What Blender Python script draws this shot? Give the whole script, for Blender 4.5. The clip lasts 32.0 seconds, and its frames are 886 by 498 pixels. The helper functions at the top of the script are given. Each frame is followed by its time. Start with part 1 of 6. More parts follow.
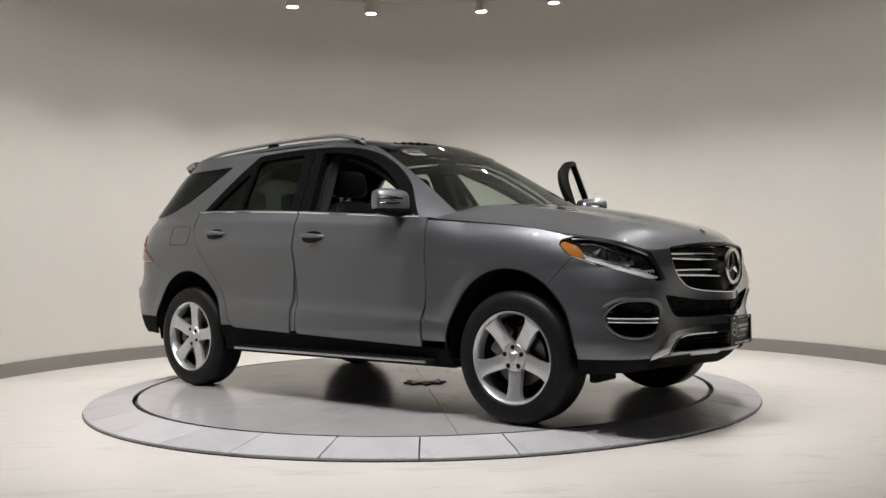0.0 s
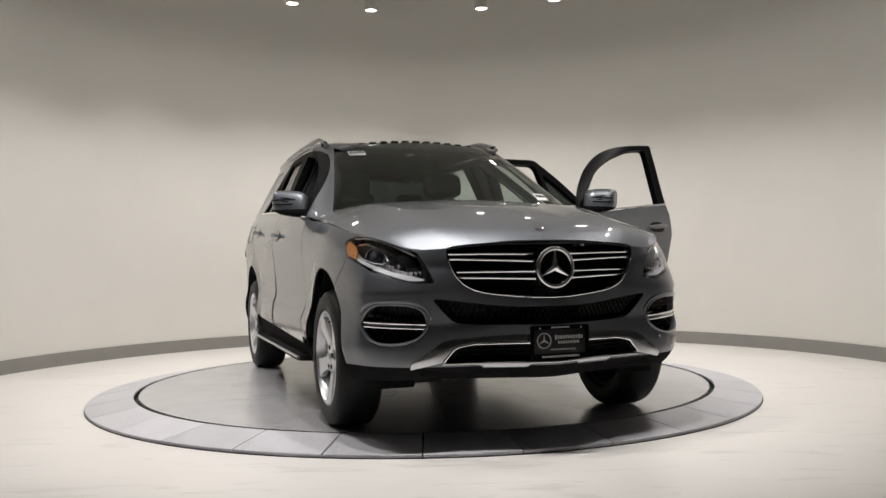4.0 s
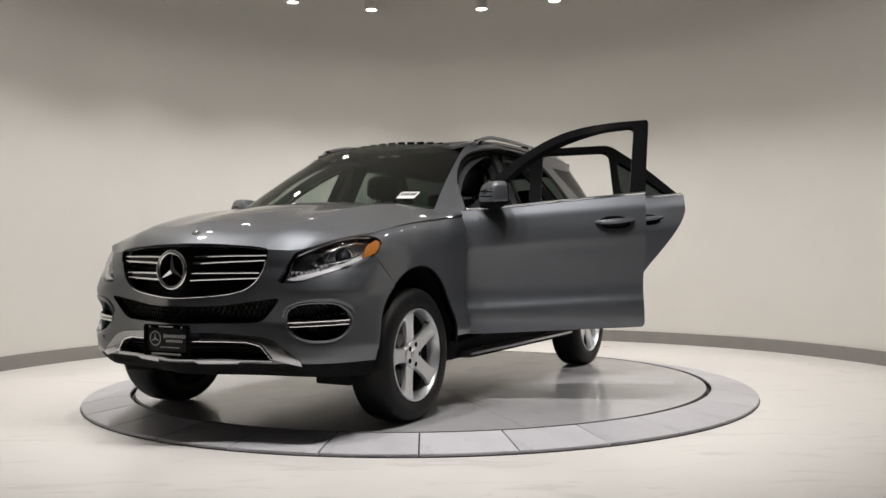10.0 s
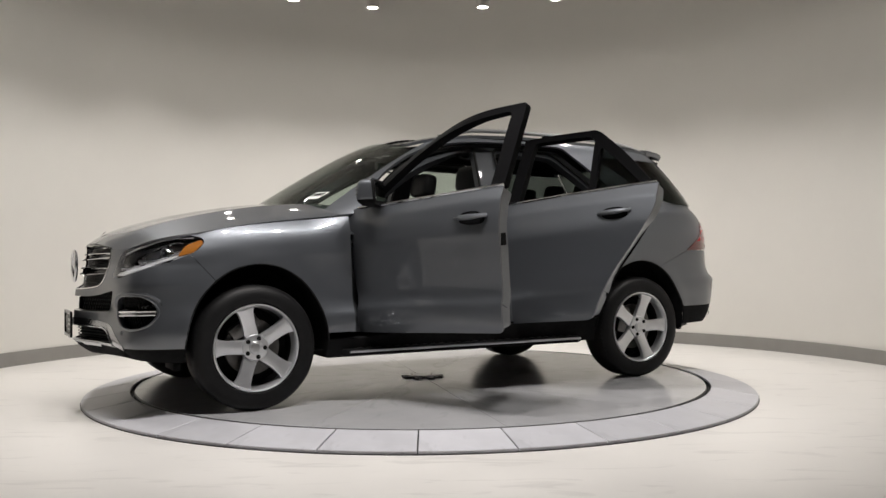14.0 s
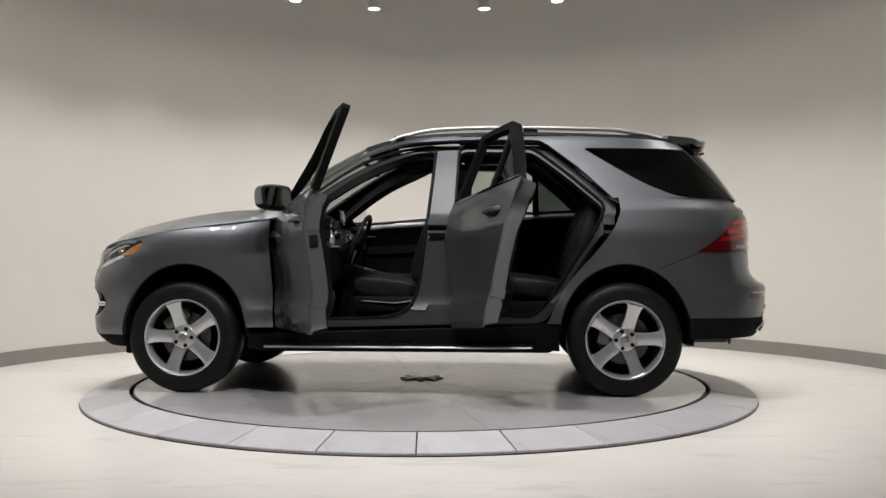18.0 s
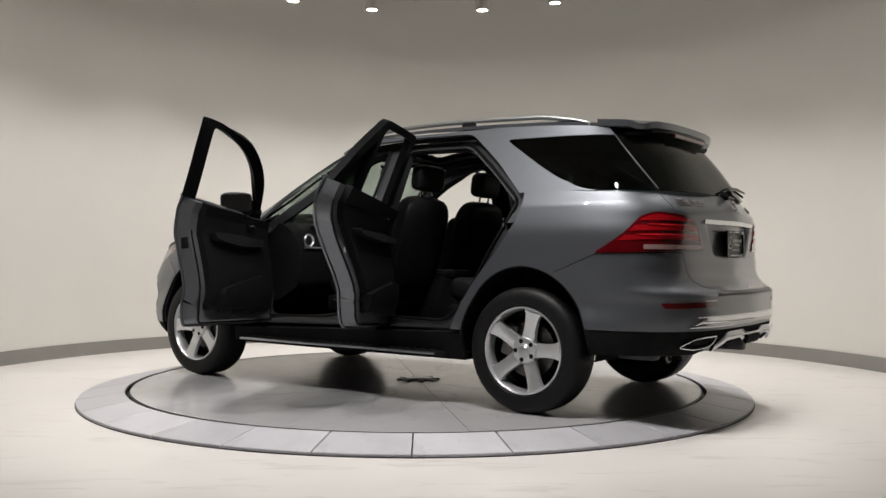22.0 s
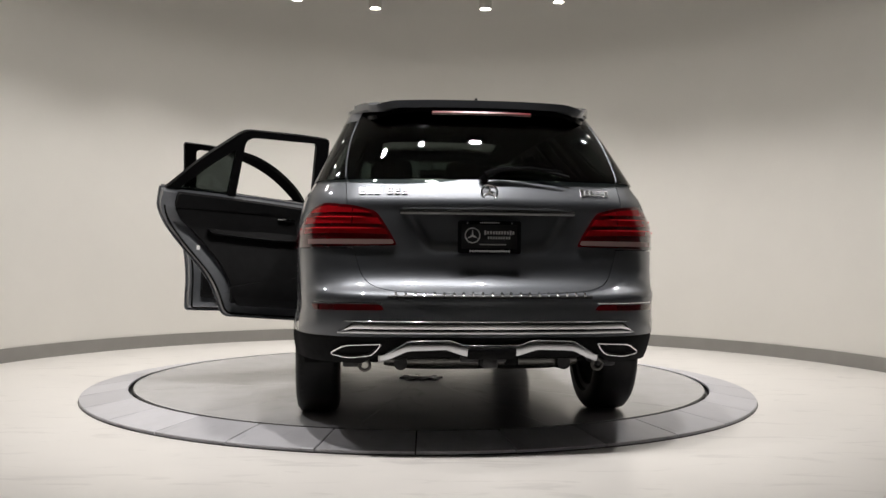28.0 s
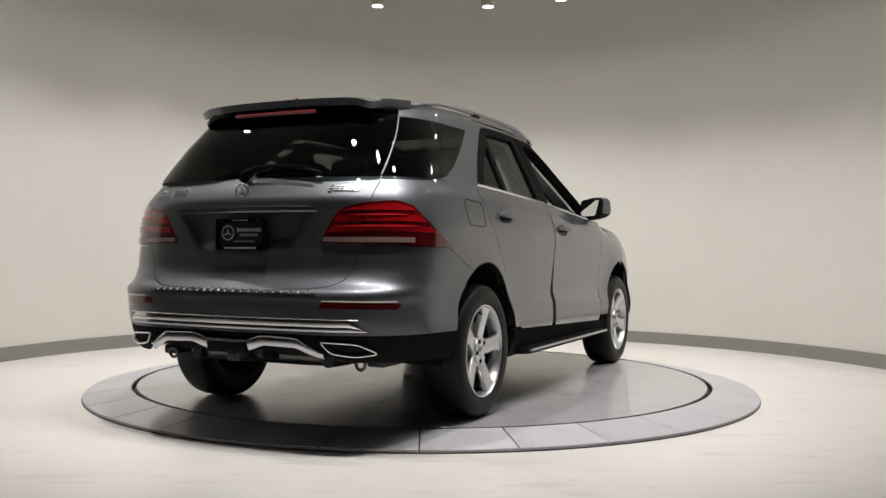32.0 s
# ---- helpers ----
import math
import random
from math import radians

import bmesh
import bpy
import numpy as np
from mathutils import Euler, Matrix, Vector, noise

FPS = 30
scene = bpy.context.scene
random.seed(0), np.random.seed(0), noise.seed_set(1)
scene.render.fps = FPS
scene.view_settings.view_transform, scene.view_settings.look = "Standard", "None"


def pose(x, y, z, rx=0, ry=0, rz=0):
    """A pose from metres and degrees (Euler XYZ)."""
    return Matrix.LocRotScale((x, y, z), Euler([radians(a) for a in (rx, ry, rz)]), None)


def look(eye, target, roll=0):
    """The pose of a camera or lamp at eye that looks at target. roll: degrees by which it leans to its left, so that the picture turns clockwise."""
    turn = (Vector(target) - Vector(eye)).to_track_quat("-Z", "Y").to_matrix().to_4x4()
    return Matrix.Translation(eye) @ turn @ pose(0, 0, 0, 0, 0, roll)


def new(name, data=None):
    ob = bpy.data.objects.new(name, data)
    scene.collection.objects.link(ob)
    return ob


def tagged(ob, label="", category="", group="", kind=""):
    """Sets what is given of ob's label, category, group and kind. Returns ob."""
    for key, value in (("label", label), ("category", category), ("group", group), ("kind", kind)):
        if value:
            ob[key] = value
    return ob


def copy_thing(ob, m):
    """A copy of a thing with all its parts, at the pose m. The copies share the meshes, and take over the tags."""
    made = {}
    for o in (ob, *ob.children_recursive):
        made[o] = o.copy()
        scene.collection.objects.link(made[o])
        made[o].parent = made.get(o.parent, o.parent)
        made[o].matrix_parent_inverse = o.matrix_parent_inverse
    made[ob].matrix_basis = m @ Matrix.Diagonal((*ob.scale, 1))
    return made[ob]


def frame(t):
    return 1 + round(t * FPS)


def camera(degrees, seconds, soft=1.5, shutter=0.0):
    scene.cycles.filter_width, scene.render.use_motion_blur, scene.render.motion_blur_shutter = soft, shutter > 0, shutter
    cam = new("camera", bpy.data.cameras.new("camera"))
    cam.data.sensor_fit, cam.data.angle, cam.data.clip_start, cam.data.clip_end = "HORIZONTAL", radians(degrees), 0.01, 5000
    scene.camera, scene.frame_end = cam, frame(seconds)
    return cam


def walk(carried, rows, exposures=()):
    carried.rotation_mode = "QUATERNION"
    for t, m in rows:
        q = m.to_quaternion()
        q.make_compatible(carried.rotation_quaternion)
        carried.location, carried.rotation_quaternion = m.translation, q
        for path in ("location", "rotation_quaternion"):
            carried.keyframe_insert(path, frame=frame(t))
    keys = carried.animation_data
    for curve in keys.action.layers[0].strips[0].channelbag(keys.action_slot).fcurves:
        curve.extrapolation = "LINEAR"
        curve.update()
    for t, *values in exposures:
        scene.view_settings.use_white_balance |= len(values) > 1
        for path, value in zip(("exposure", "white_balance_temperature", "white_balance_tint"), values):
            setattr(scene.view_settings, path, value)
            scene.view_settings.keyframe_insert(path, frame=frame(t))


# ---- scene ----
# The camera, nearly still in the hand, and its path.
cam = camera(52.79, 32.0)
PATH = [
    (0, pose(0.0366, -6.6707, 0.9177, 90.721, 0.951, -0.986)),
    (0.5, pose(0.0341, -6.6707, 0.9205, 90.727, 0.969, -1.028)),
    (1, pose(0.0288, -6.6707, 0.9217, 90.654, 1.057, -1.030)),
    (1.5, pose(0.0223, -6.6707, 0.9255, 90.551, 1.145, -1.024)),
    (2, pose(0.0255, -6.6707, 0.9277, 90.451, 1.197, -1.037)),
    (2.5, pose(0.0240, -6.6707, 0.9263, 90.519, 1.122, -1.026)),
    (3, pose(0.0284, -6.6707, 0.9233, 90.549, 1.022, -1.052)),
    (3.5, pose(0.0123, -6.6707, 0.9213, 90.527, 0.990, -1.142)),
    (5.5, pose(-0.0093, -6.6707, 0.9137, 90.508, 0.629, -1.449)),
    (6, pose(-0.0031, -6.6707, 0.9138, 90.499, 0.542, -1.429)),
    (7, pose(-0.0070, -6.6707, 0.9190, 90.372, 0.279, -1.486)),
    (8, pose(-0.0027, -6.6707, 0.9156, 90.489, 0.401, -1.523)),
    (9, pose(-0.0012, -6.6707, 0.9154, 90.468, 0.453, -1.454)),
    (10, pose(0.0061, -6.6707, 0.9121, 90.562, 0.444, -1.294)),
    (11, pose(0.0087, -6.6707, 0.9099, 90.546, 0.508, -1.199)),
    (12, pose(0.0170, -6.6707, 0.9099, 90.501, 0.497, -1.142)),
    (13, pose(0.0159, -6.6707, 0.9121, 90.520, 0.371, -1.199)),
    (14, pose(0.0164, -6.6707, 0.9064, 90.479, 0.271, -1.196)),
    (14.5, pose(0.0145, -6.6707, 0.9040, 90.479, 0.289, -1.190)),
    (16.5, pose(0.0141, -6.6707, 0.9067, 90.637, -0.007, -1.182)),
    (17, pose(0.0222, -6.6707, 0.9086, 90.624, -0.006, -1.158)),
    (18, pose(0.0221, -6.6707, 0.9120, 90.530, -0.029, -1.160)),
    (19, pose(0.0277, -6.6707, 0.9145, 90.538, -0.107, -1.143)),
    (20, pose(0.0352, -6.6707, 0.9119, 90.602, -0.091, -1.190)),
    (21, pose(0.0417, -6.6707, 0.9120, 90.615, -0.025, -1.233)),
    (22, pose(0.0251, -6.6707, 0.9116, 90.611, -0.246, -1.332)),
    (23, pose(0.0222, -6.6707, 0.9111, 90.596, -0.304, -1.421)),
    (24, pose(0.0213, -6.6707, 0.9121, 90.565, -0.308, -1.470)),
    (25, pose(0.0285, -6.6707, 0.9089, 90.636, -0.208, -1.295)),
    (25.5, pose(0.0285, -6.6707, 0.9089, 90.636, -0.208, -1.295)),
    (27.5, pose(0.0137, -6.6707, 0.8991, 90.615, -0.445, -1.221)),
    (28, pose(0.0105, -6.6707, 0.9005, 90.599, -0.449, -1.254)),
    (29, pose(-0.0017, -6.6707, 0.9005, 90.641, -0.422, -1.287)),
    (30, pose(-0.0016, -6.6707, 0.9051, 90.479, -0.521, -1.275)),
    (31, pose(-0.0029, -6.6707, 0.9038, 90.415, -0.349, -1.190)),
    (32, pose(0.0014, -6.6707, 0.9045, 90.432, -0.400, -1.155)),
]
walk(cam, PATH, [(0, 0.0), (32, 0.0)])

# ---- light ----
world = bpy.data.worlds.new("world")
scene.world = world
world.use_nodes = True
world.node_tree.nodes["Background"].inputs[0].default_value = (0.9, 0.92, 1.0, 1)
world.node_tree.nodes["Background"].inputs[1].default_value = 0.02
LAMP_RING, LAMP_Y, LAMP_Z = 2.70, 0.13, 3.555
LAMP_ANGLES = [-29.0, -11.1, 13.9, 30.7, 52, 73, 94, 116, 167, -179, -162, -117, -94, -72, -50]
LAMP_POWER = 79


# ---- materials ----
def mat(name, color, rough=0.5, metal=0.0, coat=0.0, vary=0.0, scale=6.0, bump=0.0, bump_scale=60.0, emit=0.0, spec=0.5, rough_vary=0.0):
    m = bpy.data.materials.new(name)
    m.use_nodes = True
    nt = m.node_tree
    b = nt.nodes["Principled BSDF"]
    b.inputs["Base Color"].default_value = (*color, 1)
    b.inputs["Roughness"].default_value = rough
    b.inputs["Metallic"].default_value = metal
    b.inputs["Coat Weight"].default_value = coat
    b.inputs["Coat Roughness"].default_value = 0.03
    b.inputs["Specular IOR Level"].default_value = spec
    if emit:
        b.inputs["Emission Color"].default_value = (*color, 1)
        b.inputs["Emission Strength"].default_value = emit
    tc = nt.nodes.new("ShaderNodeTexCoord")
    if vary or rough_vary:
        n = nt.nodes.new("ShaderNodeTexNoise")
        n.inputs["Scale"].default_value = scale
        n.inputs["Detail"].default_value = 6
        n.inputs["Roughness"].default_value = 0.62
        nt.links.new(tc.outputs["Object"], n.inputs["Vector"])
        if vary:
            r = nt.nodes.new("ShaderNodeMapRange")
            r.inputs[1].default_value, r.inputs[2].default_value = 0.3, 0.7
            r.inputs[3].default_value, r.inputs[4].default_value = 1 - vary, 1 + vary
            nt.links.new(n.outputs["Fac"], r.inputs[0])
            mx = nt.nodes.new("ShaderNodeMix")
            mx.data_type, mx.blend_type = "RGBA", "MULTIPLY"
            mx.inputs[0].default_value = 1
            mx.inputs[6].default_value = (*color, 1)
            nt.links.new(r.outputs[0], mx.inputs[7])
            nt.links.new(mx.outputs[2], b.inputs["Base Color"])
        if rough_vary:
            r2 = nt.nodes.new("ShaderNodeMapRange")
            r2.inputs[1].default_value, r2.inputs[2].default_value = 0.3, 0.7
            r2.inputs[3].default_value, r2.inputs[4].default_value = rough - rough_vary, rough + rough_vary
            nt.links.new(n.outputs["Fac"], r2.inputs[0])
            nt.links.new(r2.outputs[0], b.inputs["Roughness"])
    if bump:
        n2 = nt.nodes.new("ShaderNodeTexNoise")
        n2.inputs["Scale"].default_value = bump_scale
        n2.inputs["Detail"].default_value = 4
        nt.links.new(tc.outputs["Object"], n2.inputs["Vector"])
        bp = nt.nodes.new("ShaderNodeBump")
        bp.inputs["Strength"].default_value = bump
        bp.inputs["Distance"].default_value = 0.004
        nt.links.new(n2.outputs["Fac"], bp.inputs["Height"])
        nt.links.new(bp.outputs[0], b.inputs["Normal"])
    return m


def glass(name, color, rough=0.0, thin=True, alpha_mix=0.5):
    """Thin tinted pane: a glossy coat over a tinted see-through sheet."""
    m = bpy.data.materials.new(name)
    m.use_nodes = True
    nt = m.node_tree
    out = nt.nodes["Material Output"]
    nt.nodes.remove(nt.nodes["Principled BSDF"])
    tr = nt.nodes.new("ShaderNodeBsdfTransparent")
    tr.inputs[0].default_value = (*color, 1)
    gl = nt.nodes.new("ShaderNodeBsdfGlossy")
    gl.inputs["Roughness"].default_value = rough
    lw = nt.nodes.new("ShaderNodeLayerWeight")
    lw.inputs[0].default_value = 0.5
    pw = nt.nodes.new("ShaderNodeMath")
    pw.operation = "POWER"
    pw.inputs[1].default_value = 4.5
    nt.links.new(lw.outputs["Facing"], pw.inputs[0])
    fr = nt.nodes.new("ShaderNodeMapRange")
    fr.inputs[3].default_value, fr.inputs[4].default_value = 0.022, 0.95
    nt.links.new(pw.outputs[0], fr.inputs[0])
    mx = nt.nodes.new("ShaderNodeMixShader")
    nt.links.new(fr.outputs[0], mx.inputs[0])
    nt.links.new(tr.outputs[0], mx.inputs[1])
    nt.links.new(gl.outputs[0], mx.inputs[2])
    nt.links.new(mx.outputs[0], out.inputs[0])
    return m


PAINT = mat("grey_metallic_paint", (0.125, 0.134, 0.149), 0.44, 0.74, 1.0, 0.05, 300, 0.012, 900)
# Duller body paint, made paler where the door's shut faces catch the lamps.
LIT_PAINT = mat("lit_body_paint", (0.17, 0.18, 0.195), 0.38, 0.6, 0.3, 0.06, 40)
# Body paint darkened for the door openings: their shade is in the colour.
SHADED_PAINT = mat("shaded_body_paint", (0.062, 0.066, 0.072), 0.46, 0.7, 0.3, 0.06, 40)
TRIM = mat("black_plastic", (0.010, 0.010, 0.0105), 0.8, 0, 0, 0.2, 30, 0.1, 400, spec=0.06)
GLOSS_BLACK = mat("gloss_black", (0.005, 0.005, 0.0055), 0.14, 0, 0.0, 0.1, 12, spec=0.16)
RUBBER = mat("tyre_rubber", (0.007, 0.007, 0.0075), 0.5, 0, 0, 0.25, 18, 0.2, 120, spec=0.22)
CHROME = mat("chrome", (0.80, 0.81, 0.83), 0.07, 1.0, 0, 0.03, 20)
SATIN = mat("satin_silver", (0.62, 0.63, 0.65), 0.28, 1.0, 0, 0.04, 40)
RIM = mat("silver_rim_lacquer", (0.66, 0.67, 0.69), 0.30, 0.75, 0.6, 0.04, 25)
DARK_METAL = mat("dark_metal", (0.05, 0.05, 0.052), 0.45, 0.8, 0, 0.3, 20)
STEEL = mat("brake_steel", (0.13, 0.127, 0.122), 0.4, 1.0, 0, 0.2, 30)
FRAME_BLACK = mat("satin_black_frame", (0.0045, 0.0045, 0.005), 0.42, 0, 0, 0.1, 20, spec=0.03)
LEATHER = mat("black_leather", (0.008, 0.008, 0.0085), 0.5, 0, 0, 0.2, 25, 0.25, 220, spec=0.14)
CABIN = mat("black_cabin_plastic", (0.007, 0.007, 0.0075), 0.6, 0, 0, 0.2, 25, 0.2, 260, spec=0.1)
CARPET = mat("black_carpet", (0.006, 0.006, 0.0065), 0.95, 0, 0, 0.3, 60, 0.5, 500, spec=0.05)
HEADLINER = mat("dark_headliner_cloth", (0.01, 0.01, 0.0105), 0.9, 0, 0, 0.1, 60, 0.3, 500, spec=0.1)
CLEAR = glass("clear_glass", (0.68, 0.74, 0.71))
REAR_DOOR_GLASS = glass("light_tint_glass", (0.66, 0.71, 0.68))
TINT = glass("privacy_glass", (0.24, 0.265, 0.255))
LENS = glass("lamp_lens", (0.97, 0.97, 0.98))
RED = mat("red_lens", (0.30, 0.004, 0.008), 0.12, 0, 1.0, 0.15, 40)
BRIGHT_RED = mat("bright_red_guide", (0.80, 0.02, 0.03), 0.15, 0, 1.0)
DARK_RED = mat("dark_red_lens", (0.085, 0.002, 0.004), 0.10, 0, 1.0)
AMBER = mat("amber_lens", (0.34, 0.125, 0.02), 0.16, 0, 1.0)
WHITE_PLASTIC = mat("white_plastic", (0.75, 0.75, 0.73), 0.4)
WALL = mat("wall_paint", (0.75, 0.732, 0.69), 0.75, 0, 0, 0.02, 1.2, 0.04, 90)
SKIRT = mat("skirting_grey", (0.26, 0.25, 0.235), 0.5, 0, 0, 0.05, 5)
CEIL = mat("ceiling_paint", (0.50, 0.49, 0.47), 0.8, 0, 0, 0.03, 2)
LAMP_WHITE = mat("lamp_body_white", (0.62, 0.60, 0.56), 0.4)
LAMP_GLOW = mat("lamp_glow", (1.0, 0.96, 0.90), 0.4, emit=90)


def floor_mat(name, color, rough, stain, scale, rv=0.05):
    """Polished floor with soft clouds, long scuffs and small dark marks."""
    m = mat(name, color, rough, 0, 0, stain, scale, 0.02, 40, rough_vary=rv)
    nt = m.node_tree
    b = nt.nodes["Principled BSDF"]
    src = b.inputs["Base Color"].links[0].from_socket
    tc = nt.nodes.new("ShaderNodeTexCoord")
    mp = nt.nodes.new("ShaderNodeMapping")
    mp.inputs["Scale"].default_value = (1.0, 3.5, 1)
    mp.inputs["Rotation"].default_value = (0, 0, 0.35)
    v = nt.nodes.new("ShaderNodeTexNoise")
    v.inputs["Scale"].default_value = 2.2
    v.inputs["Detail"].default_value = 8
    v.inputs["Distortion"].default_value = 1.2
    rp = nt.nodes.new("ShaderNodeMapRange")
    rp.inputs[1].default_value, rp.inputs[2].default_value = 0.58, 0.70
    rp.inputs[3].default_value, rp.inputs[4].default_value = 1.0, 0.86
    mx = nt.nodes.new("ShaderNodeMix")
    mx.data_type, mx.blend_type = "RGBA", "MULTIPLY"
    mx.inputs[0].default_value = 1
    nt.links.new(tc.outputs["Object"], mp.inputs[0])
    nt.links.new(mp.outputs[0], v.inputs["Vector"])
    nt.links.new(v.outputs["Fac"], rp.inputs[0])
    nt.links.new(src, mx.inputs[6])
    nt.links.new(rp.outputs[0], mx.inputs[7])
    nt.links.new(mx.outputs[2], b.inputs["Base Color"])
    return m


FLOOR = floor_mat("white_epoxy_floor", (0.73, 0.71, 0.685), 0.32, 0.04, 1.3)
PLATE = floor_mat("grey_plate", (0.52, 0.52, 0.555), 0.34, 0.08, 6)
nt = PLATE.node_tree
info, tone, wash = (nt.nodes.new(k) for k in ("ShaderNodeObjectInfo", "ShaderNodeMapRange", "ShaderNodeMix"))
tone.inputs[3].default_value, tone.inputs[4].default_value = 0.86, 1.10
wash.data_type, wash.blend_type = "RGBA", "MULTIPLY"
wash.inputs[0].default_value = 1
base = nt.nodes["Principled BSDF"].inputs["Base Color"]
nt.links.new(info.outputs["Random"], tone.inputs[0])
nt.links.new(base.links[0].from_socket, wash.inputs[6])
nt.links.new(tone.outputs[0], wash.inputs[7])
nt.links.new(wash.outputs[2], base)
DARK_WALL = mat("grey_showroom_paint", (0.24, 0.238, 0.23), 0.7, 0, 0, 0.1, 2)
DISC = floor_mat("grey_disc", (0.42, 0.42, 0.435), 0.17, 0.035, 3, 0.02)


# ---- mesh helpers ----
def link_mesh(name, V, F, material, parent=None, label="", smooth=True):
    me = bpy.data.meshes.new(name)
    me.from_pydata([tuple(map(float, v)) for v in V], [], [tuple(map(int, f)) for f in F])
    me.materials.append(material)
    if smooth:
        me.polygons.foreach_set("use_smooth", [True] * len(me.polygons))
    me.update()
    if smooth:
        me.set_sharp_from_angle(angle=0.7)
    ob = new(name, me)
    if parent is not None:
        ob.parent = parent
    if label:
        ob["label"] = label
    return ob


def part(name, bm, material, parent, label="", smooth=False, angle=0.6):
    """One bmesh as one mesh object under a thing or a part; edges sharper than angle stay crisp."""
    bm.normal_update()
    for f in bm.faces:
        f.smooth = True
    for e in bm.edges:
        e.smooth = len(e.link_faces) == 2 and e.calc_face_angle(3.2) < angle
    me = bpy.data.meshes.new(name)
    bm.to_mesh(me)
    bm.free()
    me.materials.append(material)
    ob = new(name, me)
    if parent is not None:
        ob.parent = parent
    if label:
        ob["label"] = label
    return ob


def spl(xs, ys):
    """A smooth curve through a few knots, straight past its ends."""
    xs, ys = np.array(xs, float), np.array(ys, float)
    if xs[0] > xs[-1]:
        xs, ys = xs[::-1], ys[::-1]
    h = np.diff(xs)
    d = np.diff(ys) / h
    m = np.empty_like(ys)
    m[0], m[-1] = d[0], d[-1]
    m[1:-1] = (d[:-1] * h[1:] + d[1:] * h[:-1]) / (h[1:] + h[:-1])

    def f(x):
        x = np.asarray(x, float)
        i = np.clip(np.searchsorted(xs, x) - 1, 0, len(h) - 1)
        t = (x - xs[i]) / h[i]
        tc = np.clip(t, 0, 1)
        y = ((1 + 2 * tc) * (1 - tc) ** 2 * ys[i] + tc * (1 - tc) ** 2 * h[i] * m[i]
             + tc * tc * (3 - 2 * tc) * ys[i + 1] + tc * tc * (tc - 1) * h[i] * m[i + 1])
        return y + np.where(t < 0, t * h[i] * m[i], 0) + np.where(t > 1, (t - 1) * h[i] * m[i + 1], 0)
    return f


def rounded(pts, r=0.03, n=5):
    """A closed outline with its corners rounded; a point may carry its own radius."""
    out = []
    k = len(pts)
    for i in range(k):
        a, b, c = (np.array(pts[j % k][:2], float) for j in (i - 1, i, i + 1))
        rr = pts[i][2] if len(pts[i]) > 2 else r
        la, lc = np.linalg.norm(a - b), np.linalg.norm(c - b)
        s, e = b + (a - b) * min(rr / la, 0.5), b + (c - b) * min(rr / lc, 0.5)
        if rr < 1e-6:
            out.append(b)
            continue
        for t in np.linspace(0, 1, n):
            out.append((1 - t) ** 2 * s + 2 * t * (1 - t) * b + t * t * e)
    return np.array(out)


def inside(outline):
    """A field that is positive inside a closed outline, by distance."""
    P = np.array(outline, float)
    Q = np.roll(P, -1, 0)

    def f(a, b):
        a, b = np.asarray(a, float), np.asarray(b, float)
        shape = a.shape
        X = np.stack([a.ravel(), b.ravel()], 1)
        best = np.full(len(X), 1e9)
        odd = np.zeros(len(X), bool)
        for p, q in zip(P, Q):
            d = q - p
            L = d @ d
            if L < 1e-12:
                continue
            t = np.clip(((X - p) @ d) / L, 0, 1)
            best = np.minimum(best, np.hypot(*(X - p - t[:, None] * d).T))
            c = (p[1] > X[:, 1]) != (q[1] > X[:, 1])
            with np.errstate(divide="ignore", invalid="ignore"):
                odd ^= c & (X[:, 0] < (q[0] - p[0]) * (X[:, 1] - p[1]) / (q[1] - p[1]) + p[0])
        return np.where(odd, best, -best).reshape(shape)
    return f


def grid_cut(M, us, vs, fields):
    """Vertices (u, v) and faces of the grid us x vs, cut along the zero lines of fields of the place M(u, v)."""
    U, V = np.meshgrid(us, vs, indexing="ij")
    nv = len(vs)
    uv = [(a, b) for a, b in zip(U.ravel(), V.ravel())]
    faces = [(i * nv + j, (i + 1) * nv + j, (i + 1) * nv + j + 1, i * nv + j + 1) for i in range(len(us) - 1) for j in range(nv - 1)]
    for f in fields:
        A = np.array(uv)
        g = f(*M(A[:, 0], A[:, 1]))
        g = np.where(np.abs(g) < 1e-6, 1e-6, g)
        made, out = {}, []
        for face in faces:
            s = [g[k] > 0 for k in face]
            if all(s):
                out.append(face)
            elif any(s):
                poly = []
                for k, a in enumerate(face):
                    b = face[(k + 1) % len(face)]
                    if g[a] > 0:
                        poly.append(a)
                    if (g[a] > 0) != (g[b] > 0):
                        key = (min(a, b), max(a, b))
                        if key not in made:
                            w = g[a] / (g[a] - g[b])
                            made[key] = len(uv)
                            uv.append((uv[a][0] + w * (uv[b][0] - uv[a][0]), uv[a][1] + w * (uv[b][1] - uv[a][1])))
                        poly.append(made[key])
                if len(poly) > 2:
                    out.append(tuple(poly))
        faces = out
    used = sorted({k for f in faces for k in f})
    ix = {k: n for n, k in enumerate(used)}
    return np.array([uv[k] for k in used]).reshape(-1, 2), [tuple(ix[k] for k in f) for f in faces]


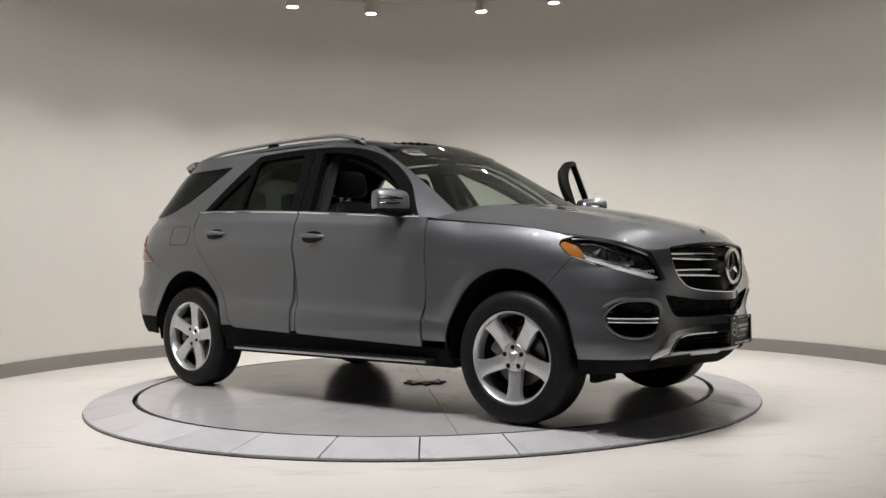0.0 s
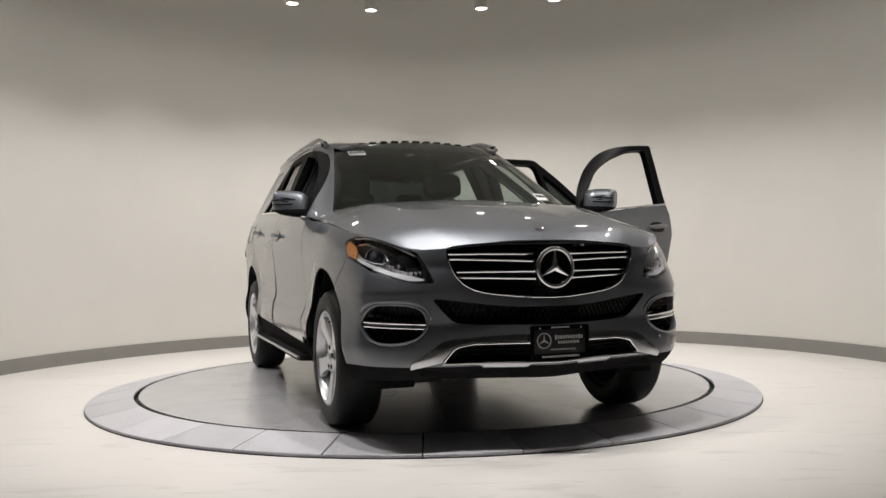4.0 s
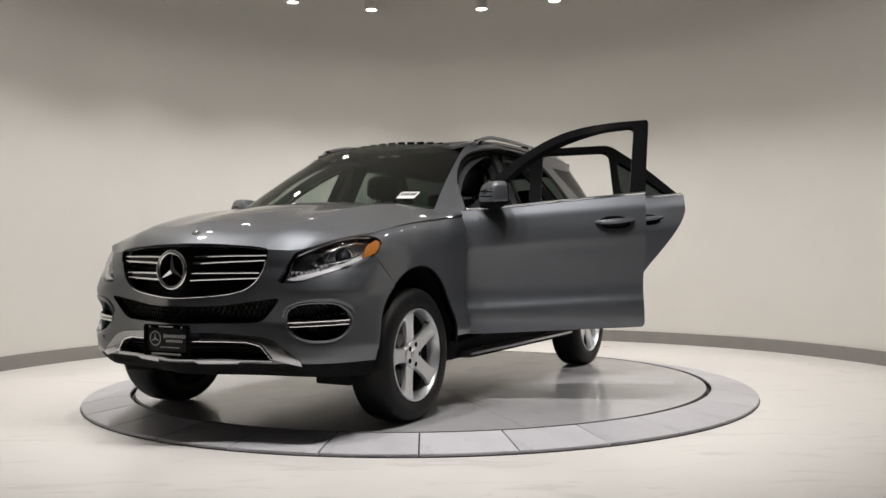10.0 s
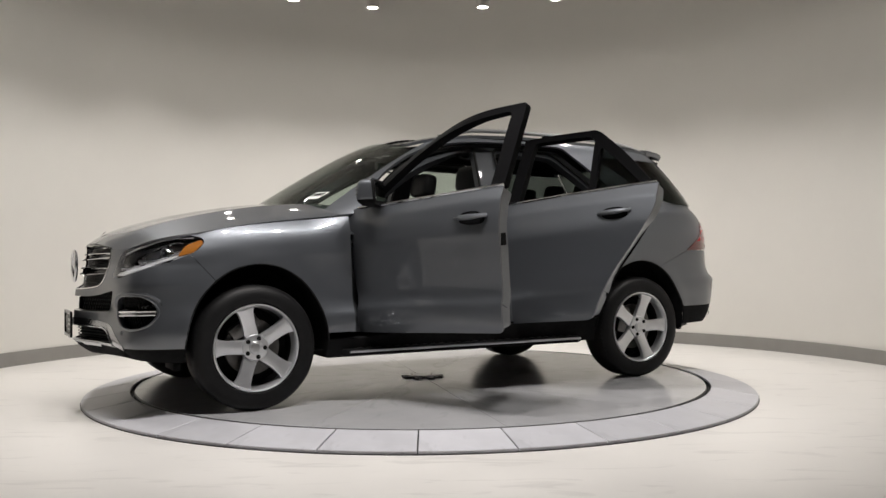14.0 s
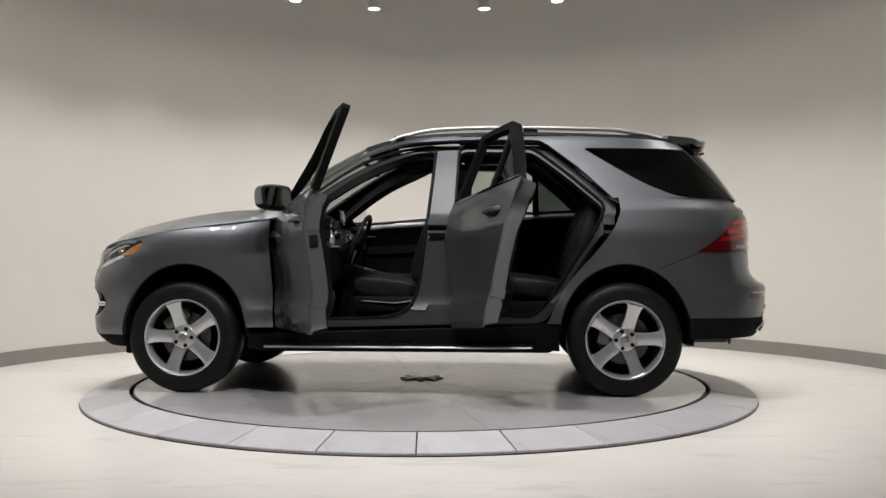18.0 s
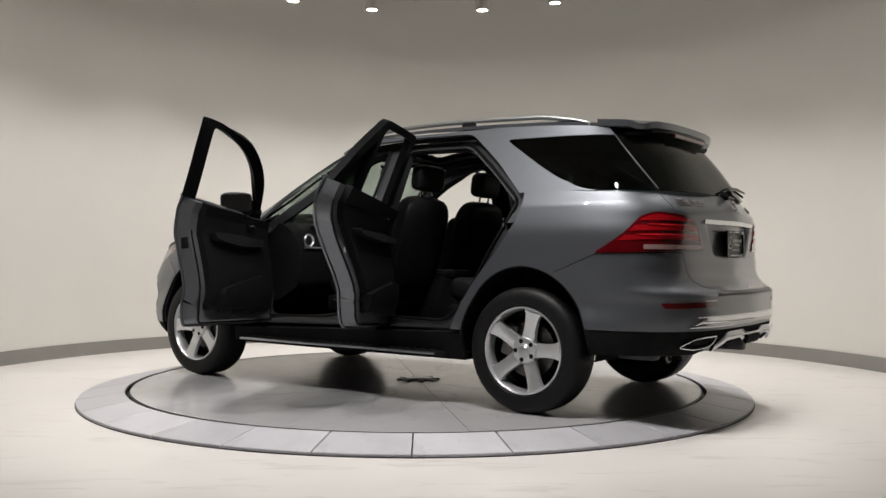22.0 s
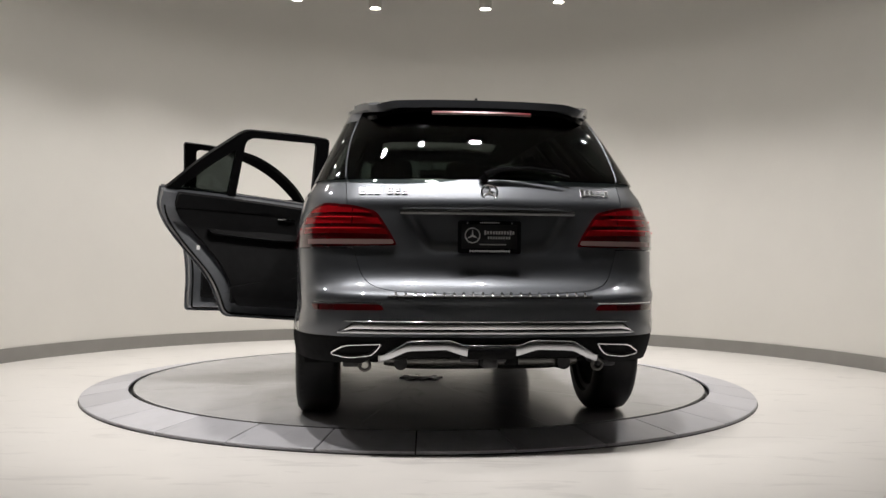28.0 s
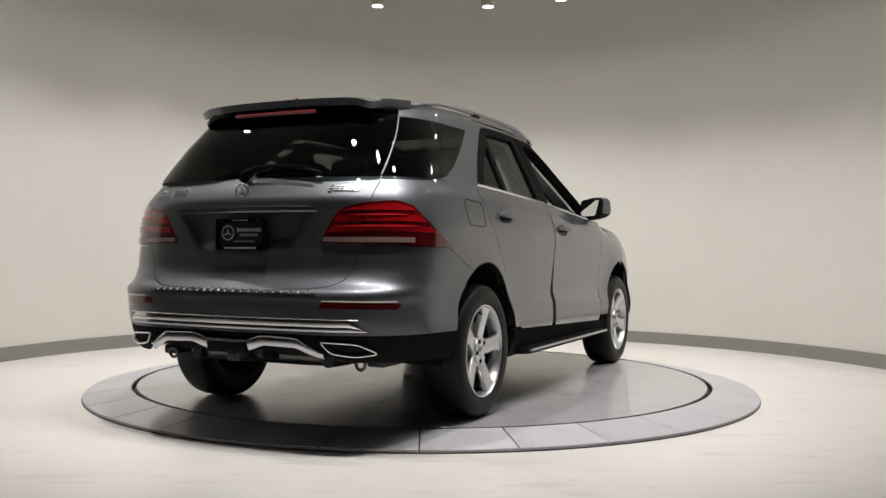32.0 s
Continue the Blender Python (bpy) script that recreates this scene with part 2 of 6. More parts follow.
def shell(M, us, vs, fields, thick=0.006, lift=0.0, flip=False, side=1, main=False):
    """A cut sheet with thickness: outer skin, inner skin and rim. side -1 mirrors it in y; main keeps its largest piece alone."""
    uv, faces = grid_cut(M, us, vs, fields)
    if main and faces:
        root = list(range(len(uv)))

        def find(a):
            while root[a] != a:
                root[a] = root[root[a]]
                a = root[a]
            return a
        for f in faces:
            for a in f[1:]:
                root[find(a)] = find(f[0])
        count = {}
        for f in faces:
            count[find(f[0])] = count.get(find(f[0]), 0) + 1
        best = max(count, key=count.get)
        faces = [f for f in faces if find(f[0]) == best]
        used = sorted({k for f in faces for k in f})
        ix = {k: n for n, k in enumerate(used)}
        uv, faces = uv[used], [tuple(ix[k] for k in f) for f in faces]
    if not faces:
        return np.zeros((0, 3)), []
    u, v = uv.T
    P = np.stack(M(u, v), 1)
    e = 1e-4
    du = np.stack(M(u + e, v), 1) - np.stack(M(u - e, v), 1)
    dv = np.stack(M(u, v + e), 1) - np.stack(M(u, v - e), 1)
    N = np.cross(du, dv)
    N /= np.linalg.norm(N, axis=1)[:, None] + 1e-12
    if flip:
        N = -N
        faces = [f[::-1] for f in faces]
    if lift:
        P = P + N * lift
    n = len(P)
    if thick:
        I = P - N * thick
        cnt = {}
        for f in faces:
            for a, b in zip(f, f[1:] + f[:1]):
                cnt[(a, b)] = 1
        rim = [(a, b) for a, b in cnt if (b, a) not in cnt]
        rv = sorted({k for ab in rim for k in ab})
        ro = {k: 2 * n + i for i, k in enumerate(rv)}
        ri = {k: 2 * n + len(rv) + i for i, k in enumerate(rv)}
        P = np.concatenate([P, I, P[rv], I[rv]])
        faces = faces + [tuple(k + n for k in f[::-1]) for f in faces] + [(ro[b], ro[a], ri[a], ri[b]) for a, b in rim]
    if side < 0:
        P = P * np.array([1, -1, 1])
        faces = [f[::-1] for f in faces]
    return P, faces


def box(bm, x, y, z, sx, sy, sz, bevel=0.0, m=None, seg=2):
    r = bmesh.ops.create_cube(bm, size=1, matrix=(m or Matrix()) @ Matrix.LocRotScale((x, y, z), None, (sx, sy, sz)))
    if bevel:
        es = list({e for v in r["verts"] for e in v.link_edges})
        bmesh.ops.bevel(bm, geom=es, offset=bevel, segments=seg, affect="EDGES", profile=0.5)
    return bm


def lathe(prof, n=48, axis="y", closed=False, start=0.0, sweep=2 * math.pi):
    """Spin (radius, height) pairs round an axis."""
    full = abs(sweep - 2 * math.pi) < 1e-6
    k = n if full else n + 1
    V, F = [], []
    for i in range(k):
        a = start + sweep * i / n
        c, s = math.cos(a), math.sin(a)
        for r, h in prof:
            V.append((r * c, h, r * s) if axis == "y" else (r * c, r * s, h) if axis == "z" else (h, r * c, r * s))
    m = len(prof)
    for i in range(n):
        j = (i + 1) % k
        for a in range(m if closed else m - 1):
            b = (a + 1) % m
            F.append((i * m + a, i * m + b, j * m + b, j * m + a))
    if axis in "z":
        F = [f[::-1] for f in F]
    return V, F


def tube(path, r, n=8, closed=False, flat=1.0, up=(0, 0, 1)):
    """A rod along a path; r may change along it; flat squashes it along up."""
    P = [Vector(p) for p in path]
    V, F = [], []
    k = len(P)
    for i, p in enumerate(P):
        t = (P[(i + 1) % k] - P[i - 1]) if closed else (P[min(i + 1, k - 1)] - P[max(i - 1, 0)])
        t.normalize()
        s = t.cross(Vector(up))
        if s.length < 1e-4:
            s = t.cross(Vector((0, 1, 0)))
        s.normalize()
        w = s.cross(t)
        rr = r[i] if hasattr(r, "__len__") else r
        for j in range(n):
            a = 2 * math.pi * j / n
            V.append(p + s * (rr * math.cos(a)) + w * (rr * flat * math.sin(a)))
    for i in range(k if closed else k - 1):
        for j in range(n):
            a, b = i * n + j, i * n + (j + 1) % n
            c, d = ((i + 1) % k) * n + (j + 1) % n, ((i + 1) % k) * n + j
            F.append((a, b, c, d))
    if not closed:
        F.append(tuple(range(n))[::-1])
        F.append(tuple((k - 1) * n + j for j in range(n)))
    return V, F


def join(*pieces):
    V, F = [], []
    for v, f in pieces:
        o = len(V)
        V.extend(v)
        F.extend(tuple(k + o for k in q) for q in f)
    return V, F


def bm_of(V, F):
    bm = bmesh.new()
    vs = [bm.verts.new(tuple(v)) for v in V]
    for f in F:
        try:
            bm.faces.new([vs[k] for k in f])
        except ValueError:
            pass
    return bm


def prism(outline, depth, to, bevel=0.0, seg=2):
    """A flat outline given depth; to(a, b, d) puts it in space."""
    bm = bmesh.new()
    n = len(outline)
    lo = [bm.verts.new(to(a, b, 0)) for a, b in outline]
    hi = [bm.verts.new(to(a, b, depth)) for a, b in outline]
    top = bm.faces.new(hi)
    bm.faces.new(lo[::-1])
    for i in range(n):
        j = (i + 1) % n
        bm.faces.new((lo[i], lo[j], hi[j], hi[i]))
    bmesh.ops.recalc_face_normals(bm, faces=bm.faces)
    if bevel:
        es = [e for e in top.edges]
        bmesh.ops.bevel(bm, geom=es, offset=bevel, segments=seg, affect="EDGES", profile=0.6)
    return bm


def bars(name, rects, to, material, parent, depth=0.002, label=""):
    """Small raised strokes: rects of (a, b, width, height) on a plane."""
    bm = bmesh.new()
    for a, b, w, h in rects:
        lo = [bm.verts.new(to(a + dx * w / 2, b + dz * h / 2, 0)) for dx, dz in ((-1, -1), (1, -1), (1, 1), (-1, 1))]
        hi = [bm.verts.new(to(a + dx * w / 2, b + dz * h / 2, depth)) for dx, dz in ((-1, -1), (1, -1), (1, 1), (-1, 1))]
        bm.faces.new(hi)
        for i in range(4):
            bm.faces.new((lo[i], lo[(i + 1) % 4], hi[(i + 1) % 4], hi[i]))
    bmesh.ops.recalc_face_normals(bm, faces=bm.faces)
    return part(name, bm, material, parent, label)


# ---- the room ----
FLOOR_Z, CEIL_Z, WALL_R, WALL_X = -0.05, 4.0, 3.99, 0.11


def wall_path(r, n=92):
    """Plan of the rounded niche, opening towards the camera and closed behind it."""
    pts = []
    for i in range(n + 1):
        a = radians(-116 + 232 * i / n)
        pts.append((WALL_X + r * math.sin(a), r * math.cos(a)))
    return pts


def wall_strip(name, r0, r1, z0, z1, material):
    """A wall of real thickness between two plans."""
    A, B = wall_path(r0), wall_path(r1)
    k = len(A)
    V, F = [], []
    for (ax, ay), (bx, by) in zip(A, B):
        V += [(ax, ay, z0), (ax, ay, z1), (bx, by, z1), (bx, by, z0)]
    for i in range(k - 1):
        j = i + 1
        for a in range(4):
            b = (a + 1) % 4
            F.append((4 * i + a, 4 * j + a, 4 * j + b, 4 * i + b))
    ob = link_mesh(name, V, F, material)
    return ob


tagged(wall_strip("wall_round", WALL_R, WALL_R + 0.15, FLOOR_Z, CEIL_Z, WALL), "off-white painted curved wall of the display niche", "wall", kind="structure")
tagged(wall_strip("baseboard", WALL_R - 0.014, WALL_R - 0.002, FLOOR_Z, FLOOR_Z + 0.125, SKIRT), "grey painted skirting along the curved wall", "baseboard", kind="structure")
bm = bmesh.new()
bmesh.ops.create_circle(bm, cap_ends=True, radius=14, segments=64)
flo = part("floor", bm, FLOOR, None)
flo.location.z = FLOOR_Z
tagged(flo, "polished off-white epoxy floor with faint scuffs", "floor", kind="structure")
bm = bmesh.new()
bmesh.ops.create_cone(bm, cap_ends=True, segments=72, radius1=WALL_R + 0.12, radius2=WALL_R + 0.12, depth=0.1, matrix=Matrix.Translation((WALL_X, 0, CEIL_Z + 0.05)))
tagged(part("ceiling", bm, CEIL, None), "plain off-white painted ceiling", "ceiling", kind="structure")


bm = bmesh.new()
box(bm, 0, -11, 1.96, 12, 0.15, 4.2)
tagged(part("wall_back", bm, DARK_WALL, None), "grey wall of the showroom behind the niche", "wall", kind="structure")
for s in (1, -1):
    bm = bmesh.new()
    box(bm, s * 6.0, -6.4, 1.96, 0.15, 9.05, 4.2)
    tagged(part("wall_side", bm, DARK_WALL, None), "grey side wall of the showroom", "wall", kind="structure")
    bm = bmesh.new()
    box(bm, s * 4.86 + WALL_X * 0.5, -1.92, 1.96, 2.3, 0.15, 4.2)
    tagged(part("wall_end", bm, DARK_WALL, None), "grey end wall beside the niche", "wall", kind="structure")
bm = bmesh.new()
box(bm, 0, -6, CEIL_Z + 0.17, 12.2, 10.2, 0.1)
tagged(part("ceiling_back", bm, DARK_WALL, None), "grey showroom ceiling", "ceiling", kind="structure")


# The round lamps on the ceiling, each with its own beam.
def ceiling_lamp():
    e = new("ceiling_lamp")
    V, F = lathe([(0.052, -0.012), (0.062, -0.016), (0.068, -0.012), (0.070, 0.0), (0.070, 0.135), (0.066, 0.14), (0.0, 0.14)], 28, "z")
    link_mesh("housing", V, F, LAMP_WHITE, e)
    V, F = lathe([(0.0, -0.004), (0.053, -0.004)], 28, "z")
    link_mesh("glowing_disc", V, [f[::-1] for f in F], LAMP_GLOW, e, "glowing white lamp face")
    # the shadow gap at the mount, modelled as a dark ring
    V, F = lathe([(0.074, 0.128), (0.074, 0.142), (0.0, 0.142)], 28, "z")
    link_mesh("shadow_ring", V, F, DARK_METAL, e, "dark ring standing for the shadow gap above the housing")
    V, F = lathe([(0.045, 0.142), (0.045, CEIL_Z - LAMP_Z), (0.0, CEIL_Z - LAMP_Z)], 20, "z")
    link_mesh("stem", V, F, LAMP_WHITE, e)
    tagged(e, "white cylindrical ceiling spotlight, switched on", "ceiling light", "ring of ceiling spotlights")
    return e


lamp0 = ceiling_lamp()
for i, a in enumerate(LAMP_ANGLES):
    t = radians(a)
    x, y = LAMP_RING * math.sin(t), LAMP_Y + LAMP_RING * math.cos(t)
    m = Matrix.Translation((x, y, LAMP_Z))
    if i:
        copy_thing(lamp0, m)
    else:
        lamp0.matrix_basis = m
    L = bpy.data.lights.new("spot", "SPOT")
    L.energy, L.color = LAMP_POWER * (2.2 if abs(a) > 150 else 1.2), (1.0, 0.955, 0.92)
    L.spot_size, L.spot_blend, L.shadow_soft_size = radians(92 if abs(a) > 150 else 104), 0.75, 0.05
    ob = new("spot", L)
    k = 0.55 if abs(a) > 150 else 1.0
    ob.matrix_world = look((x, y, LAMP_Z - 0.03), (x * k, y * k + 0.001, 0))

# ---- the turntable ----
R_IN, R_OUT, N_PLATE = 2.053, 2.365, 30
V, F = lathe([(2.02, -0.03), (2.37, -0.045), (2.37, FLOOR_Z), (2.02, FLOOR_Z)], 120, "z", closed=True)
ring = tagged(link_mesh("turntable_ring", V, F, DARK_METAL, smooth=False), "fixed ring of grey plates round the turntable", "turntable ring")


def ring_plate():
    """One bevelled plate of the sloping ring, inner edge higher."""
    bm = bmesh.new()
    g, n = 0.0035, 6
    w = 2 * math.pi / N_PLATE
    hi = []
    for r, z in ((R_IN + 0.008, 0.012), (R_OUT, -0.030)):
        for i in range(n + 1):
            a = (-0.5 + i / n) * w * (1 - 2 * g / (r * w))
            hi.append((r * math.cos(a), r * math.sin(a), z))
    k = n + 1
    vt = [bm.verts.new(v) for v in hi]
    vb = [bm.verts.new((x, y, z - 0.015)) for x, y, z in hi]
    for i in range(n):
        bm.faces.new((vt[i], vt[k + i], vt[k + i + 1], vt[i + 1]))
    edge = list(range(k)) + [k + i for i in reversed(range(k))]
    for a, b in zip(edge, edge[1:] + edge[:1]):
        bm.faces.new((vt[a], vt[b], vb[b], vb[a]))
    bmesh.ops.recalc_face_normals(bm, faces=bm.faces)
    es = [e for e in bm.edges if len(e.link_faces) == 2 and e.calc_face_angle(0) > 1.0]
    bmesh.ops.bevel(bm, geom=es, offset=0.0025, segments=1, affect="EDGES")
    return part("plate", bm, PLATE, ring)


plate0 = ring_plate()
for i in range(N_PLATE):
    a = -84.5 + 12 * i
    ob = plate0 if i == 0 else new("plate", plate0.data)
    ob.parent = ring
    ob.rotation_euler.z = radians(a)

disc = new("turntable_disc")
tagged(disc, "grey round turntable that turns with the car", "turntable")
V, F = lathe([(2.035, -0.04), (2.035, 0.0), (2.030, 0.004), (1.0, 0.004), (0.0, 0.004)], 120, "z")
link_mesh("deck", V, F, DARK_METAL, disc, smooth=False)
N_SECTOR = 12
bm = bmesh.new()
n, w = 10, 2 * math.pi / N_SECTOR
hi = []
for r in (0.16, 1.0, 2.028):
    for i in range(n + 1):
        a = (-0.5 + i / n) * w * (1 - 2 * 0.0012 / (r * w))
        hi.append((r * math.cos(a), r * math.sin(a), 0.010))
k = n + 1
vt = [bm.verts.new(v) for v in hi]
for j in range(2):
    for i in range(n):
        bm.faces.new((vt[j * k + i], vt[(j + 1) * k + i], vt[(j + 1) * k + i + 1], vt[j * k + i + 1]))
ext = bmesh.ops.extrude_face_region(bm, geom=list(bm.faces))
bmesh.ops.translate(bm, verts=[v for v in ext["geom"] if isinstance(v, bmesh.types.BMVert)], vec=(0, 0, -0.005))
bmesh.ops.recalc_face_normals(bm, faces=bm.faces)
sec0 = part("deck_plate", bm, DISC, disc)
for i in range(N_SECTOR):
    ob = sec0 if i == 0 else new("deck_plate", sec0.data)
    ob.parent = disc
    ob.rotation_euler.z = w * i
V, F = lathe([(0.0, 0.022), (0.085, 0.022), (0.095, 0.018), (0.095, 0.010)], 24, "z")
link_mesh("hub_cap", V, F, DISC, disc)
lobe = bmesh.new()
box(lobe, 0.125, 0, 0.014, 0.07, 0.045, 0.012, 0.003)
lobe0 = part("hub_lug", lobe, DISC, disc)
for i in range(8):
    ob = lobe0 if i == 0 else new("hub_lug", lobe0.data)
    ob.parent = disc
    ob.rotation_euler.z = radians(45 * i)


# ---- the car: its surfaces ----
# x runs to the nose, y to its left, z up from the ground it stands on.
AX = 1.4575
half_w = spl([.26, .36, .47, .55, .64, .75, .90, 1.0, 1.06, 1.13, 1.20, 1.27, 1.40, 1.55, 1.66, 1.72, 1.78],
             [.925, .945, .966, .962, .946, .949, .960, .965, .962, .944, .918, .884, .824, .757, .706, .680, .63])
nose_x = spl([.24, .30, .36, .45, .56, .70, .80, .92, 1.0, 1.06, 1.3], [2.10, 2.24, 2.32, 2.345, 2.338, 2.328, 2.312, 2.278, 2.236, 2.17, 1.9])
tail_x = spl([.26, .34, .40, .55, .66, .72, .75, .78, .90, 1.0, 1.12, 1.175, 1.205, 1.28, 1.36], [-2.30, -2.39, -2.45, -2.485, -2.49, -2.48, -2.43, -2.40, -2.385, -2.392, -2.396, -2.397, -2.378, -2.318, -2.265])
SF, SR = 1.30, -1.50


def arch_d(x, z, cx):
    return np.sqrt(((x - cx + (.018 if cx > 0 else 0)) / 0.425) ** 2 + ((np.maximum(z, 0.2) - 0.372) / 0.488) ** 2)


def crease(x, z):
    """How far the pressed lines stand out of the side: the shoulder and the line through the doors."""
    z1 = np.interp(x, [-2.4, -1.5, -1.19, -.53, .08, .85, 1.0], [1.212, 1.218, 1.212, 1.185, 1.147, 1.10, 1.085])
    f1 = np.clip((1.05 - x) / .5, 0, 1) * np.clip((x + 2.3) / .3, 0, 1)
    z2 = np.interp(x, [-1.2, -.583, .171, .836, 1.42], [1.03, 1.014, .99, .936, .90])
    f2 = np.clip((1.65 - x) / .4, 0, 1) * np.clip((x + 1.25) / .5, 0, 1)
    f3 = np.clip((1.1 - x) / .15, 0, 1) * np.clip((x + 1.15) / .15, 0, 1)
    dz = z - .552 - (.85 - x) * .047
    return .013 * f3 * np.where(dz < 0, np.exp(dz / .14), np.exp(-dz / .028)) + .010 * f1 * np.exp(-np.sqrt((z - z1) ** 2 + 6e-5) / .045) + .009 * f2 * np.exp(-np.sqrt((z - z2) ** 2 + 6e-5) / .05)


nose_n = lambda z: np.interp(z, [.40, .74, .86, .98], [5.8, 5.8, 4.2, 3.2])
tail_n = lambda z: np.interp(z, [.45, .66, .80, 1.0, 1.15, 1.25], [3.7, 4.7, 5.3, 4.9, 4.3, 4.2])
nose_back = lambda a, z: np.interp(z, [.40, .58, .74, .86, .98], [.153, .158, .118, .094, .028]) * (1 - np.exp(-(np.abs(a) / .32) ** 1.6))
tail_fore = lambda a, z: np.interp(z, [.45, .66, .80, 1.0, 1.15, 1.25], [.012, .029, .038, .060, .055, .055]) * (1 - np.exp(-(np.abs(a) / .37) ** 1.6))


def nose_plan(a, z):
    """How far forward the nose reaches at the share a of its half width."""
    n = nose_n(z)
    return SF + (nose_x(z) - SF) * np.maximum(1 - np.minimum(np.abs(a), 1) ** n, 0) ** (1 / n) - nose_back(a, z)


def tail_plan(a, z):
    """How far back the tail reaches at the share a of its half width."""
    n = tail_n(z)
    return SR + (tail_x(z) - SR) * np.maximum(1 - np.minimum(np.abs(a), 1) ** n, 0) ** (1 / n) + tail_fore(a, z)


def corner(b, n):
    """Shares of width and length of a squared-off curve, evenly spread for b from 0 at the middle to 1 at the side."""
    b = np.clip(b, 0, 1)
    p = n / 2
    t = math.pi / 2 * b ** p / (b ** p + (1 - b) ** p)
    return np.maximum(np.sin(t), 0) ** (2 / n), np.maximum(np.cos(t), 0) ** (2 / n)


def low(u, z):
    """Lower body, left half: u 0 to 1 round the nose, 1 to 2 along the side, 2 to 3 round the tail."""
    u, z = np.broadcast_arrays(np.asarray(u, float), np.asarray(z, float))
    W = half_w(z)
    af, cf = corner(np.abs(u), nose_n(z))
    ar, cr = corner(np.abs(3 - u), tail_n(z))
    xf = SF + (nose_x(z) - SF) * cf - nose_back(af, z)
    xr = SR + (tail_x(z) - SR) * cr + tail_fore(ar, z)
    x = np.where(u <= 1, xf, np.where(u <= 2, SF - nose_back(1, z) + (SR + tail_fore(1, z) - SF + nose_back(1, z)) * (u - 1), xr))
    y = W * np.where(u <= 1, np.sign(u) * af, np.where(u <= 2, 1.0, np.sign(3 - u) * ar))
    for cx in (AX, -AX):
        d = arch_d(x, z, cx)
        y = y + np.where(np.abs(y) > 0.5, np.sign(y) * 0.012 * np.exp(-((d - 1.0) / 0.14) ** 2), 0)
    y = y + np.where(np.abs(y) > .5, np.sign(y) * crease(x, z), 0)
    roll = np.clip((z - fender_z(x) + .16) / .16, 0, 1.1) ** 2 * np.clip((x - .87) / .25, 0, 1) * np.clip((2.2 - x) / .2, 0, 1)
    y = y - np.where(np.abs(y) > .5, np.sign(y) * .048 * roll, 0)
    return x, y, z * np.ones_like(x)


screen_x = spl([1.1, 1.25, 1.40, 1.55, 1.66, 1.72, 1.76], [1.34, 1.12, .885, .635, .43, .30, .20])
glass_x = spl([1.15, 1.28, 1.40, 1.55, 1.66, 1.72, 1.76], [-2.37, -2.31, -2.235, -2.13, -2.035, -1.97, -1.9])


def top(u, z):
    """Cabin, left half: windscreen, side, rear window."""
    u, z = np.broadcast_arrays(np.asarray(u, float), np.asarray(z, float))
    W, xf, xr = half_w(z), screen_x(z), glass_x(z)
    sf, sr = xf - 0.52, xr + 0.60
    nf, nr = 2.25, 3.2
    t = np.clip(u, -1, 1) * math.pi / 2
    ct, st = np.maximum(np.cos(t), 0), np.abs(np.sin(t))
    s2 = np.clip(u - 2, 0, 2) * math.pi / 2
    c2, q2 = np.cos(s2), np.maximum(np.sin(s2), 0)
    x = np.where(u <= 1, sf + (xf - sf) * ct ** (2 / nf), np.where(u <= 2, sf + (sr - sf) * (u - 1), sr + (xr - sr) * q2 ** (2 / nr)))
    y = np.where(u <= 1, np.sign(u) * W * st ** (2 / nf), np.where(u <= 2, W, W * np.sign(c2) * np.abs(c2) ** (2 / nr)))
    return x, y, z * np.ones_like(x)


belt = spl([1.0, .85, .53, .08, -.53, -1.19, -1.40, -1.7, -2.0, -2.4], [1.15, 1.165, 1.185, 1.218, 1.258, 1.287, 1.293, 1.292, 1.29, 1.285])
eave = spl([.42, .30, .15, -.1, -.4, -.8, -1.2, -1.6, -2.0, -2.2], [1.60, 1.642, 1.682, 1.716, 1.732, 1.734, 1.722, 1.70, 1.665, 1.645])
fender_z = spl([2.3, 2.12, 2.0, 1.87, 1.80, 1.52, 1.27, 1.03, .87, .7], [.96, .965, 1.0, 1.026, 1.035, 1.082, 1.110, 1.132, 1.148, 1.168])

u_side = np.arange(1.0, 2.0001, 0.011)
u_tail = np.linspace(2, 3, 80)


def solid(name, sh, material, parent, label=""):
    return link_mesh(name, sh[0], sh[1], material, parent, label)


car = new("suv")
tagged(car, "grey metallic off-road car with two side doors standing open", "car")


def F_xz(outline):
    g = inside(outline)
    return lambda x, y, z: g(x, z)


def F_yz(outline):
    g = inside(outline)
    return lambda x, y, z: g(y, z)


def F_wz(outline):
    """Inside an outline drawn in w, half width less length, and z: for what wraps round a corner of the body."""
    g = inside(outline)
    return lambda x, y, z: g(np.abs(y) - np.abs(x), z)


def not_(f):
    return lambda x, y, z: -f(x, y, z)


G = 0.0022
DOOR_F = [(.868, 1.30, 0), (.868, 1.0, .2), (.855, .80, .2), (.835, .398, .02), (-.268, .434, .02), (-.262, .72, .1), (-.282, .95, .1), (-.29, 1.40, 0)]
DOOR_R = [(-.297, 1.40, 0), (-.289, .95, .1), (-.269, .72, .1), (-.275, .434, .02), (-.95, .456, .05), (-1.05, .70, .15), (-1.265, .93, .2), (-1.39, 1.09, .12), (-1.430, 1.20, .05), (-1.405, 1.40, 0)]
door_f_out, door_r_out = rounded(DOOR_F, .05), rounded(DOOR_R, .05)
in_door_f, in_door_r = F_xz(door_f_out), F_xz(door_r_out)
below_belt = lambda x, y, z: belt(x) - z
